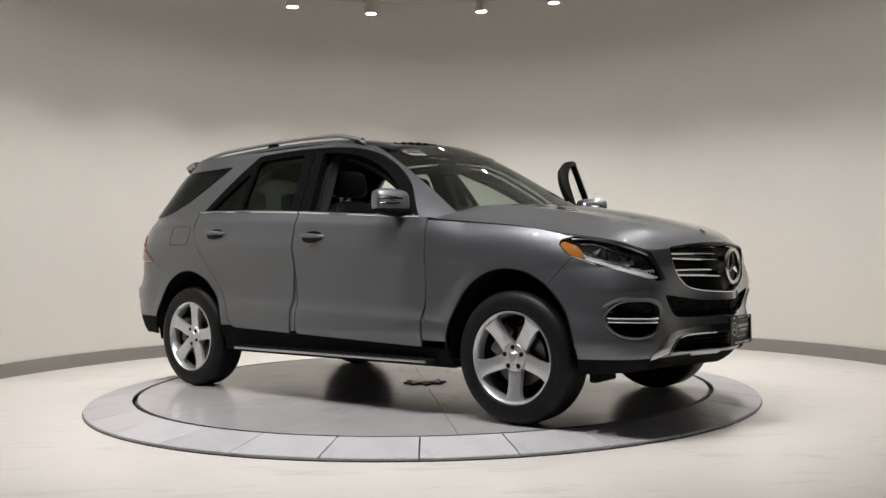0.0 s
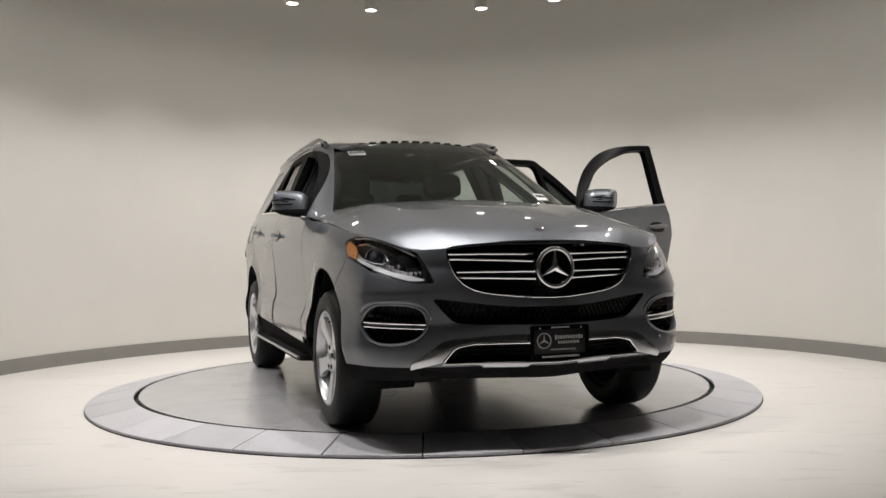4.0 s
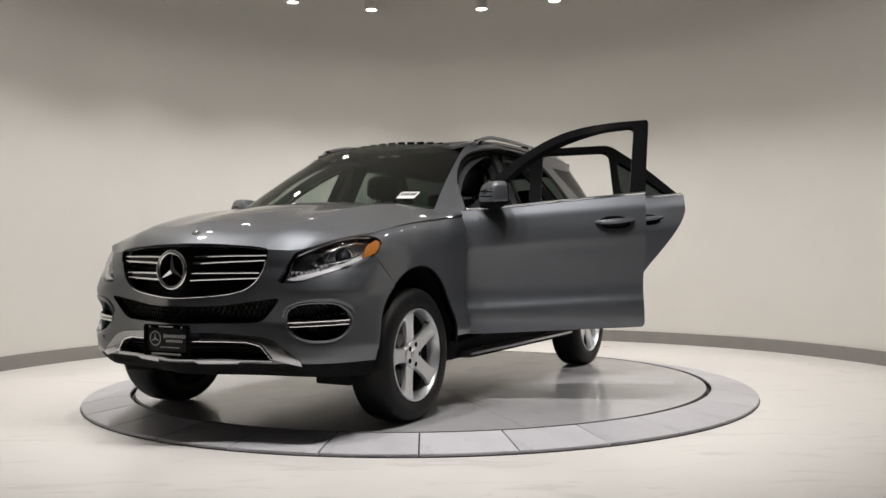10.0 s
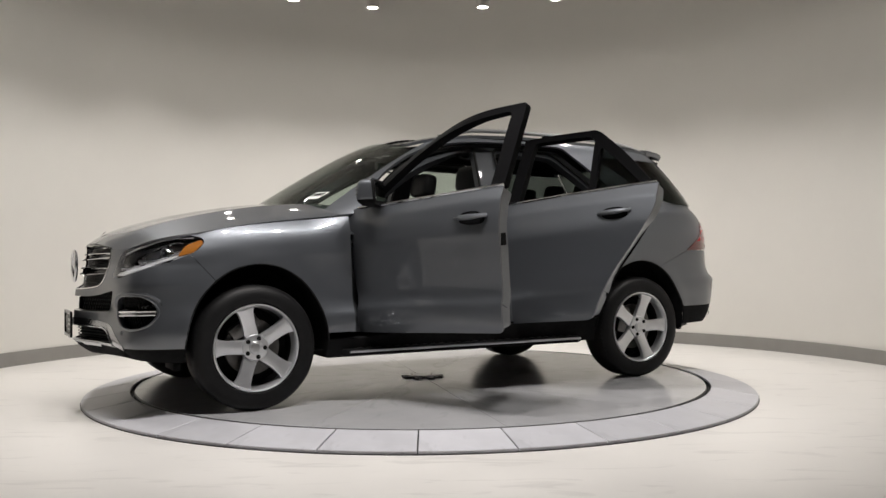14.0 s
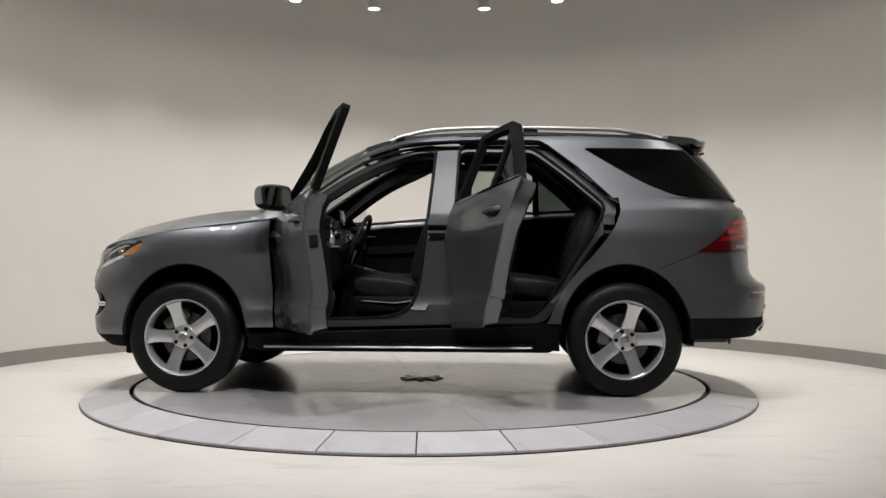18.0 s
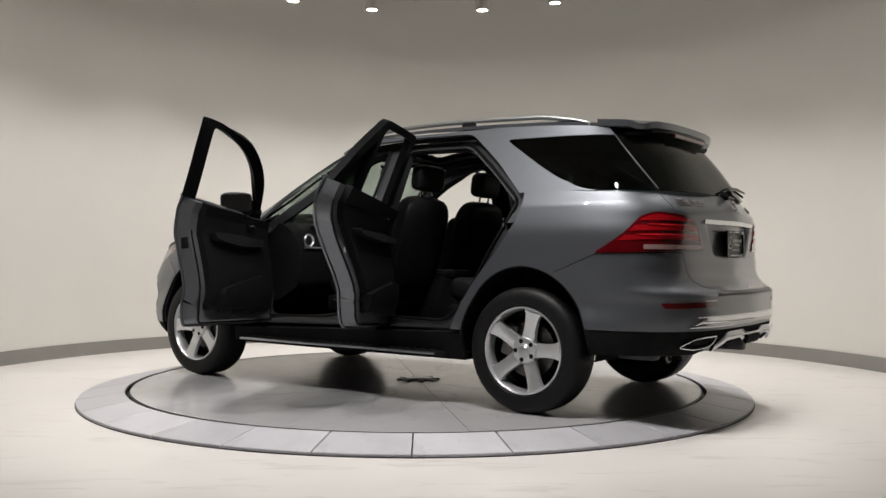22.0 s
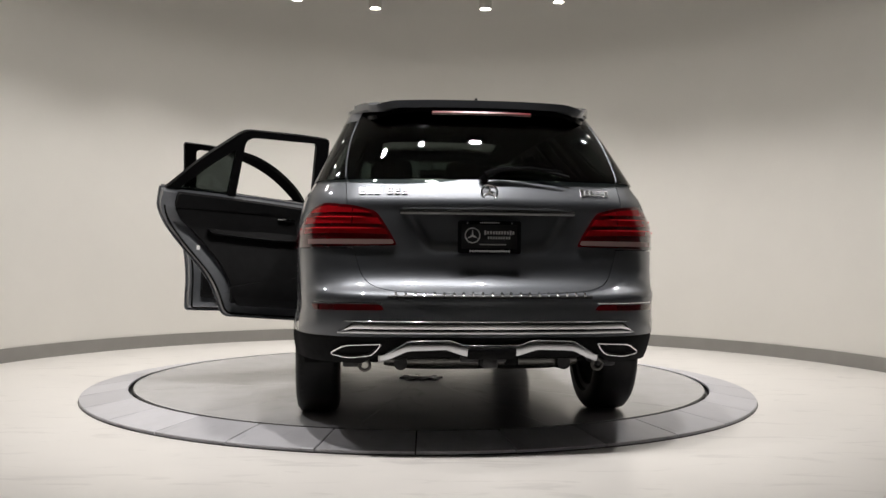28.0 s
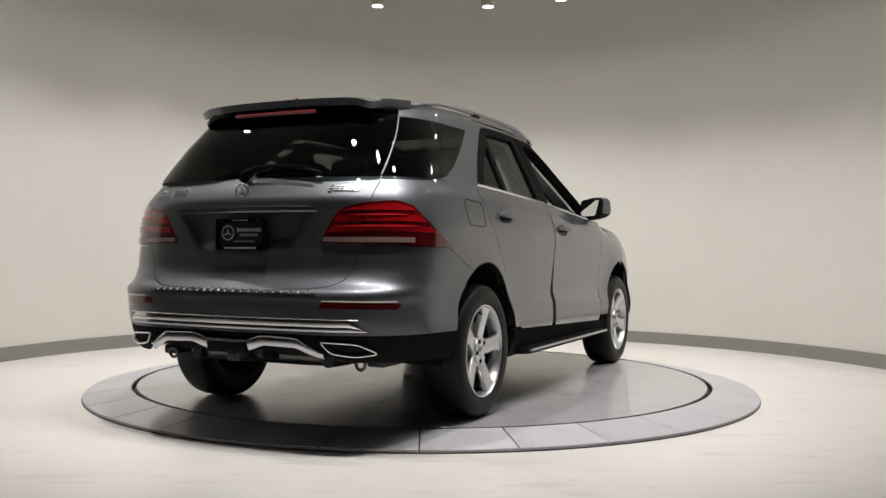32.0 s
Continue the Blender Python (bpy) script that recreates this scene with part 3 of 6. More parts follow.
above_belt = lambda x, y, z: z - belt(x)
sill_z = lambda x: np.interp(x, [-1.0, .85], [.458, .396])
above_sill = lambda x, y, z: z - sill_z(x)


def arch_f(cx, grow=0.0):
    return lambda x, y, z: (arch_d(x, z, cx) - 1 - grow) * 0.4


def shrink(f, g=G):
    return lambda x, y, z: f(x, y, z) - g


# head lamp outline in (w, z); w runs round the corner of the nose
LAMP_OUT = rounded([(-1.628, .783, .01), (-1.50, .780, .05), (-1.36, .808, .1), (-1.20, .838, .1), (-1.025, .878, .1), (-.877, .930, .03), (-.832, .985, .015), (-.866, 1.012, .02), (-.97, 1.026, .05), (-1.05, 1.027, .08), (-1.19, 1.010, .1), (-1.36, .971, .1), (-1.50, .933, .015), (-1.55, .880, .05)], .04)
in_lamp = F_wz(LAMP_OUT)
GRILLE = rounded([(-.517, .952, .03), (-.40, .968, .1), (0, .984, .3), (.40, .968, .1), (.517, .952, .03), (.502, .87, .08), (.455, .778, .07), (.35, .728, .1), (0, .696, .3), (-.35, .728, .1), (-.455, .778, .07), (-.502, .87, .08)], .05)
in_grille = F_yz(GRILLE)
SLOT = rounded([(-.594, .709, .02), (-.44, .690, .08), (-.23, .662, .1), (.23, .662, .1), (.44, .690, .08), (.594, .709, .02), (.545, .65, .05), (.475, .582, .04), (.3, .574, .1), (-.3, .574, .1), (-.475, .582, .04), (-.545, .65, .05)], .05)
in_slot = F_yz(SLOT)
SIDE_IN = rounded([(.610, .585, .05), (.634, .652, .05), (.71, .680, .06), (.852, .680, .04), (.888, .61, .05), (.888, .55, .04), (.852, .498, .05), (.742, .490, .06), (.65, .522, .05)], .05)
in_side = F_yz(SIDE_IN)
LOWER = rounded([(-.538, .398, .02), (-.48, .466, .04), (-.40, .483, .05), (.40, .483, .05), (.48, .466, .04), (.538, .398, .02), (.3, .384, .1), (-.3, .384, .1)], .03)
in_lower = F_yz(LOWER)

# tailgate outline, and the bumper's seam from the rear arch to the tail lamp
TG = rounded([(-.70, 1.284, 0), (.70, 1.284, 0), (.69, 1.08, .1), (.645, .87, .1), (.605, .768, .06), (.50, .735, .05), (.25, .722, .1), (-.25, .722, .1), (-.50, .735, .05), (-.605, .768, .06), (-.645, .87, .1), (-.69, 1.08, .1)], .04)
inTG = F_yz(TG)
seam_r = lambda x: np.interp(x, [-2.5, -1.94, -1.66, -1.61], [.938, .938, .825, .2])

for side in (1, -1):
    S = side
    # front wing
    seam_f = lambda x, y, z: np.minimum(np.minimum((1.80 - x) + (z - .88) * .9 - G, 3), fender_z(x) - z)
    wing = shell(low, np.concatenate([np.linspace(.42, 1, 110)[:-1], u_side[u_side < 1.26]]), np.arange(.44, 1.2, .018),
                 [not_(in_lamp), seam_f, arch_f(AX), lambda x, y, z: x - np.interp(z, [.414, .80, 1.0], [.835, .855, .868]) - G * 1.5, above_sill], .012, side=S)
    solid("front_wing", wing, PAINT, car)
    # rear quarter
    quarter = shell(low, np.concatenate([u_side[u_side > 1.74], u_tail[1:]]), np.arange(.44, 1.36, .018),
                    [not_(shrink(in_door_r, -G)), arch_f(-AX), lambda x, y, z: z - .472, lambda x, y, z: -.93 - x + 0 * z, below_belt,
                     lambda x, y, z: z - seam_r(x) - .002, not_(shrink(inTG, -G * 1.5))], .012, side=S)
    solid("rear_quarter", quarter, PAINT, car)

def lip_z(y):
    """Height of the bonnet's front edge, dipping beside the grille and rising over the lamps."""
    return np.interp(np.abs(y), [0, .2, .40, .52, .62, .68, .73, .77], [.988, .985, .972, .956, .950, .958, .980, .988])


# nose
u_full = np.concatenate([-np.linspace(0, .985, 150)[::-1], np.linspace(0, .985, 150)[1:]])
fas = shell(low, u_full, np.arange(.36, 1.0, .012),
            [not_(in_lamp), not_(in_grille), not_(in_slot), not_(lambda x, y, z: in_side(x, np.abs(y), z)), not_(in_lower), lambda x, y, z: -((1.80 - x) + (z - .88) * .9) - G,
             lambda x, y, z: z - .375 - np.maximum(0, np.abs(y) - .5) * .02, lambda x, y, z: lip_z(y) - .005 - z, arch_f(AX)], .03)
solid("front_bumper", fas, PAINT, car)


# bonnet
def bonnet(s, v):
    """s 0 at the cowl to 1 at the nose, v -1 to 1 across."""
    s, v = np.broadcast_arrays(np.asarray(s, float), np.asarray(v, float))
    W = np.interp(s, [0, .3, .6, .8, .9, .95, 1], [.915, .915, .912, .905, .885, .85, .77])
    y = v * W
    xn = nose_plan(y / half_w(.985), .985)
    xc = .70 + .34 * (1 - np.abs(v) ** 2.2)
    x = xc + (xn - xc) * s
    zc = np.interp(s, np.linspace(0, 1, 41), spl([0, .2, .45, .7, .85, .95, 1], [1.262, 1.248, 1.205, 1.140, 1.085, 1.03, .988])(np.linspace(0, 1, 41)))
    ze = np.minimum(fender_z(x), zc)
    a = np.abs(v)
    z = ze + (zc - ze) * np.maximum(1 - a ** 2.6, 0) ** 0.62
    r = a - np.interp(s, [0, 1], [.70, .60])
    z = z + .020 * np.exp(-np.sqrt(r ** 2 + 2e-4) / np.where(r > 0, .10, .16)) * np.sin(np.clip(s, 0, 1) * math.pi) ** .6 - .010 * np.exp(-((a - .36) / .16) ** 2) * np.sin(np.clip(s, 0, 1) * math.pi)
    z = z + (lip_z(y) - .988) * np.clip((s - .88) / .12, 0, 1) ** 2
    return x, y, z


ss = np.linspace(0.0, 1, 70)
vv = np.linspace(-.992, .992, 91)
solid("bonnet", shell(bonnet, ss, vv, [lambda x, y, z: x - .78 - .0 * y, not_(shrink(in_lamp, .004))], .012, flip=False), PAINT, car)


# roof
def roof(x, v):
    x, v = np.broadcast_arrays(np.asarray(x, float), np.asarray(v, float))
    z0 = eave(x)
    sf, sr = screen_x(z0) - .52, glass_x(z0) + .60
    k = (1 - np.clip((x - sf) / .52, 0, .97) ** 2.25) ** (1 / 2.25) * (1 - np.clip((sr - x) / .60, 0, .97) ** 3.2) ** (1 / 3.2)
    W = half_w(z0) * k
    y = v * W
    return x, y, z0 + .036 * (1 - np.abs(v) ** 2.6)


rx = np.arange(-1.96, .44, .03)
front_roof = lambda x, y, z: (np.interp(np.abs(y), [0, .3, .5, .6, .66], [.335, .32, .285, .27, .25]) - x)
HOLE = rounded([(.14, -.43), (.14, .43), (-.36, .43), (-.36, -.43)], .05)
PANO = rounded([(.30, -.52), (.30, .52), (-1.35, .52), (-1.35, -.52)], .08)
hole = inside(HOLE)
pano = inside(PANO)
solid("roof", shell(roof, rx, np.linspace(-1, 1, 45), [front_roof, lambda x, y, z: -pano(x, y)], .02, flip=True), PAINT, car)
solid("roof_glass", shell(roof, rx, np.linspace(-1, 1, 45), [front_roof, lambda x, y, z: pano(x, y) - .003, lambda x, y, z: -hole(x, y)], .012, flip=True), GLOSS_BLACK, car, "black panoramic roof glass, slid open")

# cabin side openings in (x, z)
DLO = rounded([(.80, 1.16, .02), (.63, 1.375, .1), (.44, 1.52, .15), (.21, 1.640, .2), (-.05, 1.690, .2), (-.5, 1.708, .2), (-.93, 1.698, .05), (-1.18, 1.500, .1), (-1.425, 1.255, .02), (-1.43, 1.1, 0), (.85, 1.1, 0)], .05)
in_dlo = F_xz(DLO)
QUARTER = rounded([(-1.20, 1.640, .02), (-1.50, 1.445, .1), (-1.70, 1.335, .12), (-1.85, 1.290, .08), (-2.6, 1.284, 0), (-2.6, 1.62, 0), (-1.9, 1.628, .1)], .02)
in_quarter = F_xz(QUARTER)
SCREEN = lambda x, y, z: np.minimum(np.minimum(.868 * half_w(z) - np.abs(y), 1), z - 1.14)
under_eave = lambda x, y, z: eave(np.minimum(x, .42)) + .0 - z
u_cab = np.concatenate([np.linspace(.30, 1, 60)[:-1], np.arange(1, 2, .012), np.linspace(2, 3, 60)])
zc_ = np.arange(1.10, 1.74, .016)
for side in (1, -1):
    base = [not_(SCREEN), not_(in_dlo), not_(in_quarter), under_eave, above_belt, lambda x, y, z: x + 1.87 + (1.65 - z) * .89]
    solid("front_pillar", shell(top, u_cab, zc_, base + [lambda x, y, z: x + .25], .02, side=side, main=True), PAINT, car)
    solid("rear_pillar", shell(top, u_cab, zc_, base + [lambda x, y, z: -.25 - x], .02, side=side, main=True), PAINT, car)
    trims = [not_(shrink(SCREEN, -.004)), not_(shrink(in_dlo, -.03)), not_(shrink(in_quarter, -.01)), under_eave, lambda x, y, z: z - 1.18, lambda x, y, z: x + 1.84 + (1.65 - z) * .89]
    solid("roof_side_trim", shell(top, u_cab, zc_, trims, .008, lift=-.026, side=side), HEADLINER, car, "dark inner roof trim")
    q = shell(top, u_cab[u_cab > 1.6], zc_, [shrink(in_quarter, .002), under_eave, lambda x, y, z: x + 1.866 + (1.65 - z) * .89, above_belt], .006, lift=-.002, side=side)
    ob = solid("quarter_window", q, TINT, car, "dark tinted rear side glass")
u_scr = np.concatenate([-np.linspace(0, 1, 60)[::-1], np.linspace(0, 1, 60)[1:]])
w = shell(top, u_scr, np.arange(1.16, 1.74, .02), [shrink(SCREEN, .001), lambda x, y, z: 1.715 - .09 * (np.abs(y) / .65) ** 2 - z], .005)
solid("windscreen", w, CLEAR, car, "clear windscreen")
u_back = np.linspace(2, 4, 121)
w = shell(top, u_back, zc_, [lambda x, y, z: -(x + 1.87 + (1.65 - z) * .89) - .004, lambda x, y, z: z - 1.288, lambda x, y, z: 1.69 - z], .006)
solid("rear_window", w, TINT, car, "dark tinted tailgate glass")

# tailgate and rear bumper


def tail(u, z):
    """The tail with the number plate's hollow pressed into it."""
    x, y, z = low(u, z)
    st = lambda t: np.clip(t, 0, 1) ** 2 * (3 - 2 * np.clip(t, 0, 1))
    d = .034 * st((1.126 - z) / .016) * st((z - .905) / .07) * st((.43 - (1.13 - z) * .6 - np.abs(y)) / .05)
    return np.where(x < -2, x + d, x), y, z


solid("tailgate", shell(tail, np.linspace(2.0, 4.0, 220), np.arange(.70, 1.33, .012), [inTG, lambda x, y, z: -2.0 - x], .012), PAINT, car)
solid("rear_bumper", shell(low, np.linspace(2.0, 4.0, 200), np.arange(.44, 1.33, .014),
                           [not_(shrink(inTG, -G * 1.5)), lambda x, y, z: seam_r(x) - z - .002, lambda x, y, z: -1.5 - x, arch_f(-AX), lambda x, y, z: z - .512], .012), PAINT, car)
solid("front_skirt", shell(low, u_full, np.arange(.30, .56, .02), [lambda x, y, z: -(z - .375 - np.maximum(0, np.abs(y) - .5) * .02) - .001, arch_f(AX), lambda x, y, z: x - 1.6], .012, lift=-.004), TRIM, car)
solid("rear_skirt", shell(low, np.linspace(2.0, 4.0, 180), np.arange(.34, .56, .02), [lambda x, y, z: .509 - z, arch_f(-AX), lambda x, y, z: -1.6 - x,
      lambda x, y, z: z - .375 - .05 * np.clip((.62 - np.abs(y)) / .08, 0, 1)], .012, lift=-.004), TRIM, car, "black rear skirt")
for side in (1, -1):
    # black lower cladding
    g = shell(low, u_side, np.arange(.29, .50, .02), [lambda x, y, z: sill_z(x) - .004 - z, arch_f(AX, .0), arch_f(-AX, .0), lambda x, y, z: 1.10 - x, lambda x, y, z: x + 1.1], .03, lift=-.012, side=side)
    solid("sill", g, TRIM, car, "black plastic sill")




# ---- wheels ----
def wheel():
    w = new("wheel")
    w.parent = car
    R = 0.369
    prof = [(.252, -.10), (.266, -.118), (.30, -.124), (.34, -.115), (.360, -.098), (R, -.075), (R, .075), (.360, .098), (.34, .115), (.30, .124), (.266, .118), (.254, .10)]
    V, F = lathe(prof, 72, "y", closed=True)
    link_mesh("tyre", V, [f[::-1] for f in F], RUBBER, w)
    prof = [(.252, .04), (.257, .10), (.256, .114), (.249, .116), (.240, .104), (.234, .06), (.232, .04)]
    V, F = lathe(prof, 72, "y", closed=True)
    link_mesh("rim", V, [f[::-1] for f in F], RIM, w)
    # the barrel's inner part is coloured dark for the shade inside the wheel
    V, F = lathe([(.252, -.10), (.252, .039), (.232, .039), (.228, -.09)], 60, "y", closed=True)
    link_mesh("barrel", V, [f[::-1] for f in F], DARK_METAL, w, "inner barrel of the wheel, darkened as shade")
    # a black disc added behind the spokes, so that their gaps read as shade
    V, F = lathe([(.0, -.06), (.228, -.06), (.228, -.075), (.0, -.075)], 40, "y")
    link_mesh("dust_shield", V, [f[::-1] for f in F], TRIM, w, "black backing disc added as shade between the spokes")
    for k in range(5):
        a = 2 * math.pi * k / 5 + math.pi / 2
        o = rounded([(.03, -.038, 0), (.07, -.044, .02), (.15, -.039, .05), (.215, -.046, .02), (.246, -.066, 0), (.246, .066, 0), (.215, .046, .02), (.15, .039, .05), (.07, .044, .02), (.03, .038, 0)], .02)
        c, s = math.cos(a), math.sin(a)
        bm = prism(o, .03, lambda p, q, d: (p * c - q * s, .050 + d + .17 * max(0, p - .07) - .9 * q * q * (p > .05), p * s + q * c), .012)
        part("spoke", bm, RIM, w)
    V, F = lathe([(.080, .03), (.080, .080), (.074, .090), (.040, .092), (.036, .098), (.0, .099)], 32, "y")
    link_mesh("hub", V, [f[::-1] for f in F], RIM, w)
    V, F = lathe([(.030, .0985), (.026, .1020), (.0, .1025)], 20, "y")
    link_mesh("centre_cap", V, [f[::-1] for f in F], SATIN, w, "silver centre cap")
    for k in range(5):
        a = 2 * math.pi * (k + .5) / 5 + math.pi / 2
        V, F = lathe([(.0135, .07), (.0135, .0935), (.0120, .0945), (.0, .0945)], 10, "y")
        ob = link_mesh("bolt", V, [f[::-1] for f in F], TRIM, w, "dark wheel bolt")
        ob.location = (.057 * math.cos(a), 0, .057 * math.sin(a))
    V, F = tube([(.218 * math.cos(1.25), .085, .218 * math.sin(1.25)), (.206 * math.cos(1.25), .108, .206 * math.sin(1.25))], .005, 8)
    link_mesh("valve", V, F, TRIM, w)
    bm = bmesh.new()
    box(bm, .13, .03, .02, .08, .07, .19, .015)
    part("brake_caliper", bm, STEEL, w)
    V, F = [], []
    for k in range(72):
        a = 2 * math.pi * k / 72
        for y0, dr in ((-.060, .1), (.060, -.1)):
            V, F = join((V, F), tube([((.3672 - .008 * q * q) * math.cos(a + dr * q * .35), y0 + q * (.040 if y0 > 0 else -.040), (.3672 - .008 * q * q) * math.sin(a + dr * q * .35)) for q in (0, .5, 1)], .0022, 4))
    tagged(link_mesh("tread_ribs", V, F, RUBBER, w), kind="stuff")
    V, F = lathe([(.0, .02), (.165, .02), (.165, -.005), (.0, -.005)], 40, "y")
    link_mesh("brake_disc", V, [f[::-1] for f in F], STEEL, w)
    return w


W0 = wheel()
for i, (x, s) in enumerate(((AX, 1), (-AX, 1), (AX, -1), (-AX, -1))):
    m = pose(x, s * .842, .369, 0, 0, 0 if s > 0 else 180) @ pose(0, 0, 0, 0, 18 - (74, 34, 53, 28)[i], 0)
    ob = W0 if i == 0 else copy_thing(W0, m)
    if i == 0:
        ob.matrix_basis = m
    ob.parent = car


# ---- the car: nose ----
def nose_pt(y, z, lift=0.0):
    """A place on the nose at y across and z up, pushed out along the surface's slope."""
    e = 1e-3

    def at(y, z):
        return np.array([nose_plan(y / half_w(z), z), y, z], float)
    p = at(y, z)
    n = np.cross(at(y + e, z) - at(y - e, z), at(y, z + e) - at(y, z - e))
    return Vector(p + n / np.linalg.norm(n) * lift)


def tail_pt(y, z, lift=0.0):
    e = 1e-3

    def at(y, z):
        return np.array([tail_plan(y / half_w(z), z), y, z], float)
    p = at(y, z)
    n = -np.cross(at(y + e, z) - at(y - e, z), at(y, z + e) - at(y, z - e))
    return Vector(p + n / np.linalg.norm(n) * lift)


def ribbon(name, fn, ys, zlo, zhi, t, material, parent, label="", lift=0.0, n=5):
    """A raised, softly domed strip laid on the nose or tail between two heights."""
    V, F = [], []
    k = n + 2
    for y in ys:
        a, b = zlo(y), zhi(y)
        for j in range(n):
            q = j / (n - 1)
            V.append(fn(y, a + (b - a) * q, lift + t * math.sin(math.pi * (0.15 + 0.7 * q))))
        V.append(fn(y, b, lift - .012))
        V.append(fn(y, a, lift - .012))
    m = len(ys)
    for i in range(m - 1):
        for j in range(k):
            F.append((i * k + j, i * k + (j + 1) % k, (i + 1) * k + (j + 1) % k, (i + 1) * k + j))
    F.append(tuple(range(k)))
    F.append(tuple((m - 1) * k + j for j in range(k))[::-1])
    bm = bm_of(V, F)
    bmesh.ops.recalc_face_normals(bm, faces=bm.faces)
    return part(name, bm, material, parent, label, angle=0.9)


def loop_tube(name, outline, fn, r, material, parent, lift=0.0, flat=1.0, label=""):
    V, F = tube([fn(a, b, lift) for a, b in outline], r, 6, closed=True, flat=flat)
    return link_mesh(name, V, F, material, parent, label)


SKID = mat("polished_skid_metal", (0.50, 0.51, 0.53), 0.17, 1.0, 0, 0.04, 30)
MESH = mat("black_grille_mesh", (0.006, 0.006, 0.0065), 0.5, 0, 0, 0.2, 40, spec=0.15)
SLAT = mat("silver_slat", (0.42, 0.43, 0.45), 0.25, 0.9, 0.3)

grille = new("grille")
grille.parent = car
solid("backing", shell(low, u_full[np.abs(u_full) < .6], np.arange(.69, 1.0, .02), [shrink(in_grille, -.012), lambda x, y, z: .984 - z], .01, lift=-.055), MESH, grille)
V, F = [], []
for i in range(26):
    z = .720 + .0096 * i
    w = .49 if z > .86 else .36 + (z - .735) * 1.1
    v, f = tube([nose_pt(y, z, -.045) for y in np.linspace(-w, w, 17)], .0018, 4)
    V, F = join((V, F), (v, f))
link_mesh("louvres", V, F, GLOSS_BLACK, grille)
loop_tube("surround", GRILLE, nose_pt, .006, GLOSS_BLACK, grille, -.004)
low_edge = [(y, z) for y, z in GRILLE if z < .90]
low_edge = sorted(low_edge)
V, F = tube([nose_pt(y, z, .001) for y, z in low_edge], .003, 6)
link_mesh("chrome_edge", V, F, CHROME, grille)
for zc0 in (.902, .815):
    for s in (1, -1):
        end = .505 if zc0 > .85 else .465
        ys = np.linspace(s * .085, s * end, 16)
        dz = lambda y: .016 * abs(y)
        ribbon("slat", nose_pt, ys, lambda y: zc0 - .018 + dz(y), lambda y: zc0 + .018 + dz(y), .004, GLOSS_BLACK, grille, "gloss black grille bar", lift=-.024)
        for o, r in ((1, .0050), (-1, .0055)):
            V, F = tube([nose_pt(y, zc0 + o * (.019 - .012 * abs(y)) + dz(y), -.012) for y in ys], r, 6)
            link_mesh("chrome_bead", V, F, CHROME, grille)

badge = new("front_emblem")
badge.parent = car
BC = Vector((2.335, 0, .850))


def emblem(parent, c, R, face, m1, m2=None, tilt=0.0):
    """A round emblem of a ring and three tapering arms."""
    rot = Matrix.Rotation(tilt, 4, "Y")
    place = lambda v: c + rot @ Vector((v[0] * face, v[1], v[2]))
    V, F = [], []
    n, k = 48, 8
    for i in range(n):
        a = 2 * math.pi * i / n
        for j in range(k):
            b = 2 * math.pi * j / k
            rr = R - .11 * R + .11 * R * math.cos(b)
            V.append(place((.10 * R * math.sin(b), rr * math.sin(a), rr * math.cos(a))))
    for i in range(n):
        for j in range(k):
            F.append((i * k + j, ((i + 1) % n) * k + j, ((i + 1) % n) * k + (j + 1) % k, i * k + (j + 1) % k))
    bm = bm_of(V, F)
    bmesh.ops.recalc_face_normals(bm, faces=bm.faces)
    part("ring", bm, m1, parent, angle=1.2)
    for q in range(3):
        a = 2 * math.pi * q / 3
        c1, s1 = math.cos(a), math.sin(a)
        pts = [(.0, -.16, 0), (.9, -.015, 0), (.9, .015, 0), (.0, .16, 0), (-.09, 0, 0), (0, 0, .12)]
        V = []
        for r, w, h in pts:
            V.append(place((h * R, R * (r * s1 + w * c1), R * (r * c1 - w * s1))))
        F = [(0, 1, 5), (1, 2, 5), (2, 3, 5), (3, 4, 5), (4, 0, 5), (0, 4, 3, 2, 1)]
        bm = bm_of(V, F)
        bmesh.ops.recalc_face_normals(bm, faces=bm.faces)
        part("arm", bm, m1, parent)
    if m2:
        V = [place((-.05 * R, R * .9 * math.sin(2 * math.pi * i / 32), R * .9 * math.cos(2 * math.pi * i / 32))) for i in range(32)]
        bm = bm_of(V, [tuple(range(32))])
        bmesh.ops.solidify(bm, geom=bm.faces[:], thickness=.004)
        bmesh.ops.recalc_face_normals(bm, faces=bm.faces)
        part("backing_disc", bm, m2, parent)


emblem(badge, BC, .104, 1, CHROME, GLOSS_BLACK)
hb = new("bonnet_emblem")
hb.parent = car
V, F = lathe([(.0, .004), (.018, .0035), (.022, .002), (.023, -.002)], 24, "z")
ob = link_mesh("medal", V, F, CHROME, hb)
ob.matrix_basis = pose(2.165, 0, 1.052, 0, 38, 0)

# lower slot with its lattice
slot = new("lower_grille")
slot.parent = car
solid("backing", shell(low, u_full[np.abs(u_full) < .7], np.arange(.54, .76, .02), [shrink(in_slot, -.012)], .01, lift=-.05), MESH, slot)
g = inside(SLOT)
V, F = [], []
for s in (1, -1):
    for y0 in np.arange(-.9, .9, .028):
        pts = [(y0 + s * q * .10, .57 + q * .17) for q in np.linspace(0, 1, 15)]
        run = [nose_pt(y, z, -.03) for y, z in pts if g(np.array([y]), np.array([z]))[0] > -.004]
        if len(run) > 1:
            V, F = join((V, F), tube(run, .0035, 4))
tagged(link_mesh("lattice", V, F, GLOSS_BLACK, slot), kind="stuff")
loop_tube("surround", SLOT, nose_pt, .005, TRIM, slot, -.006)
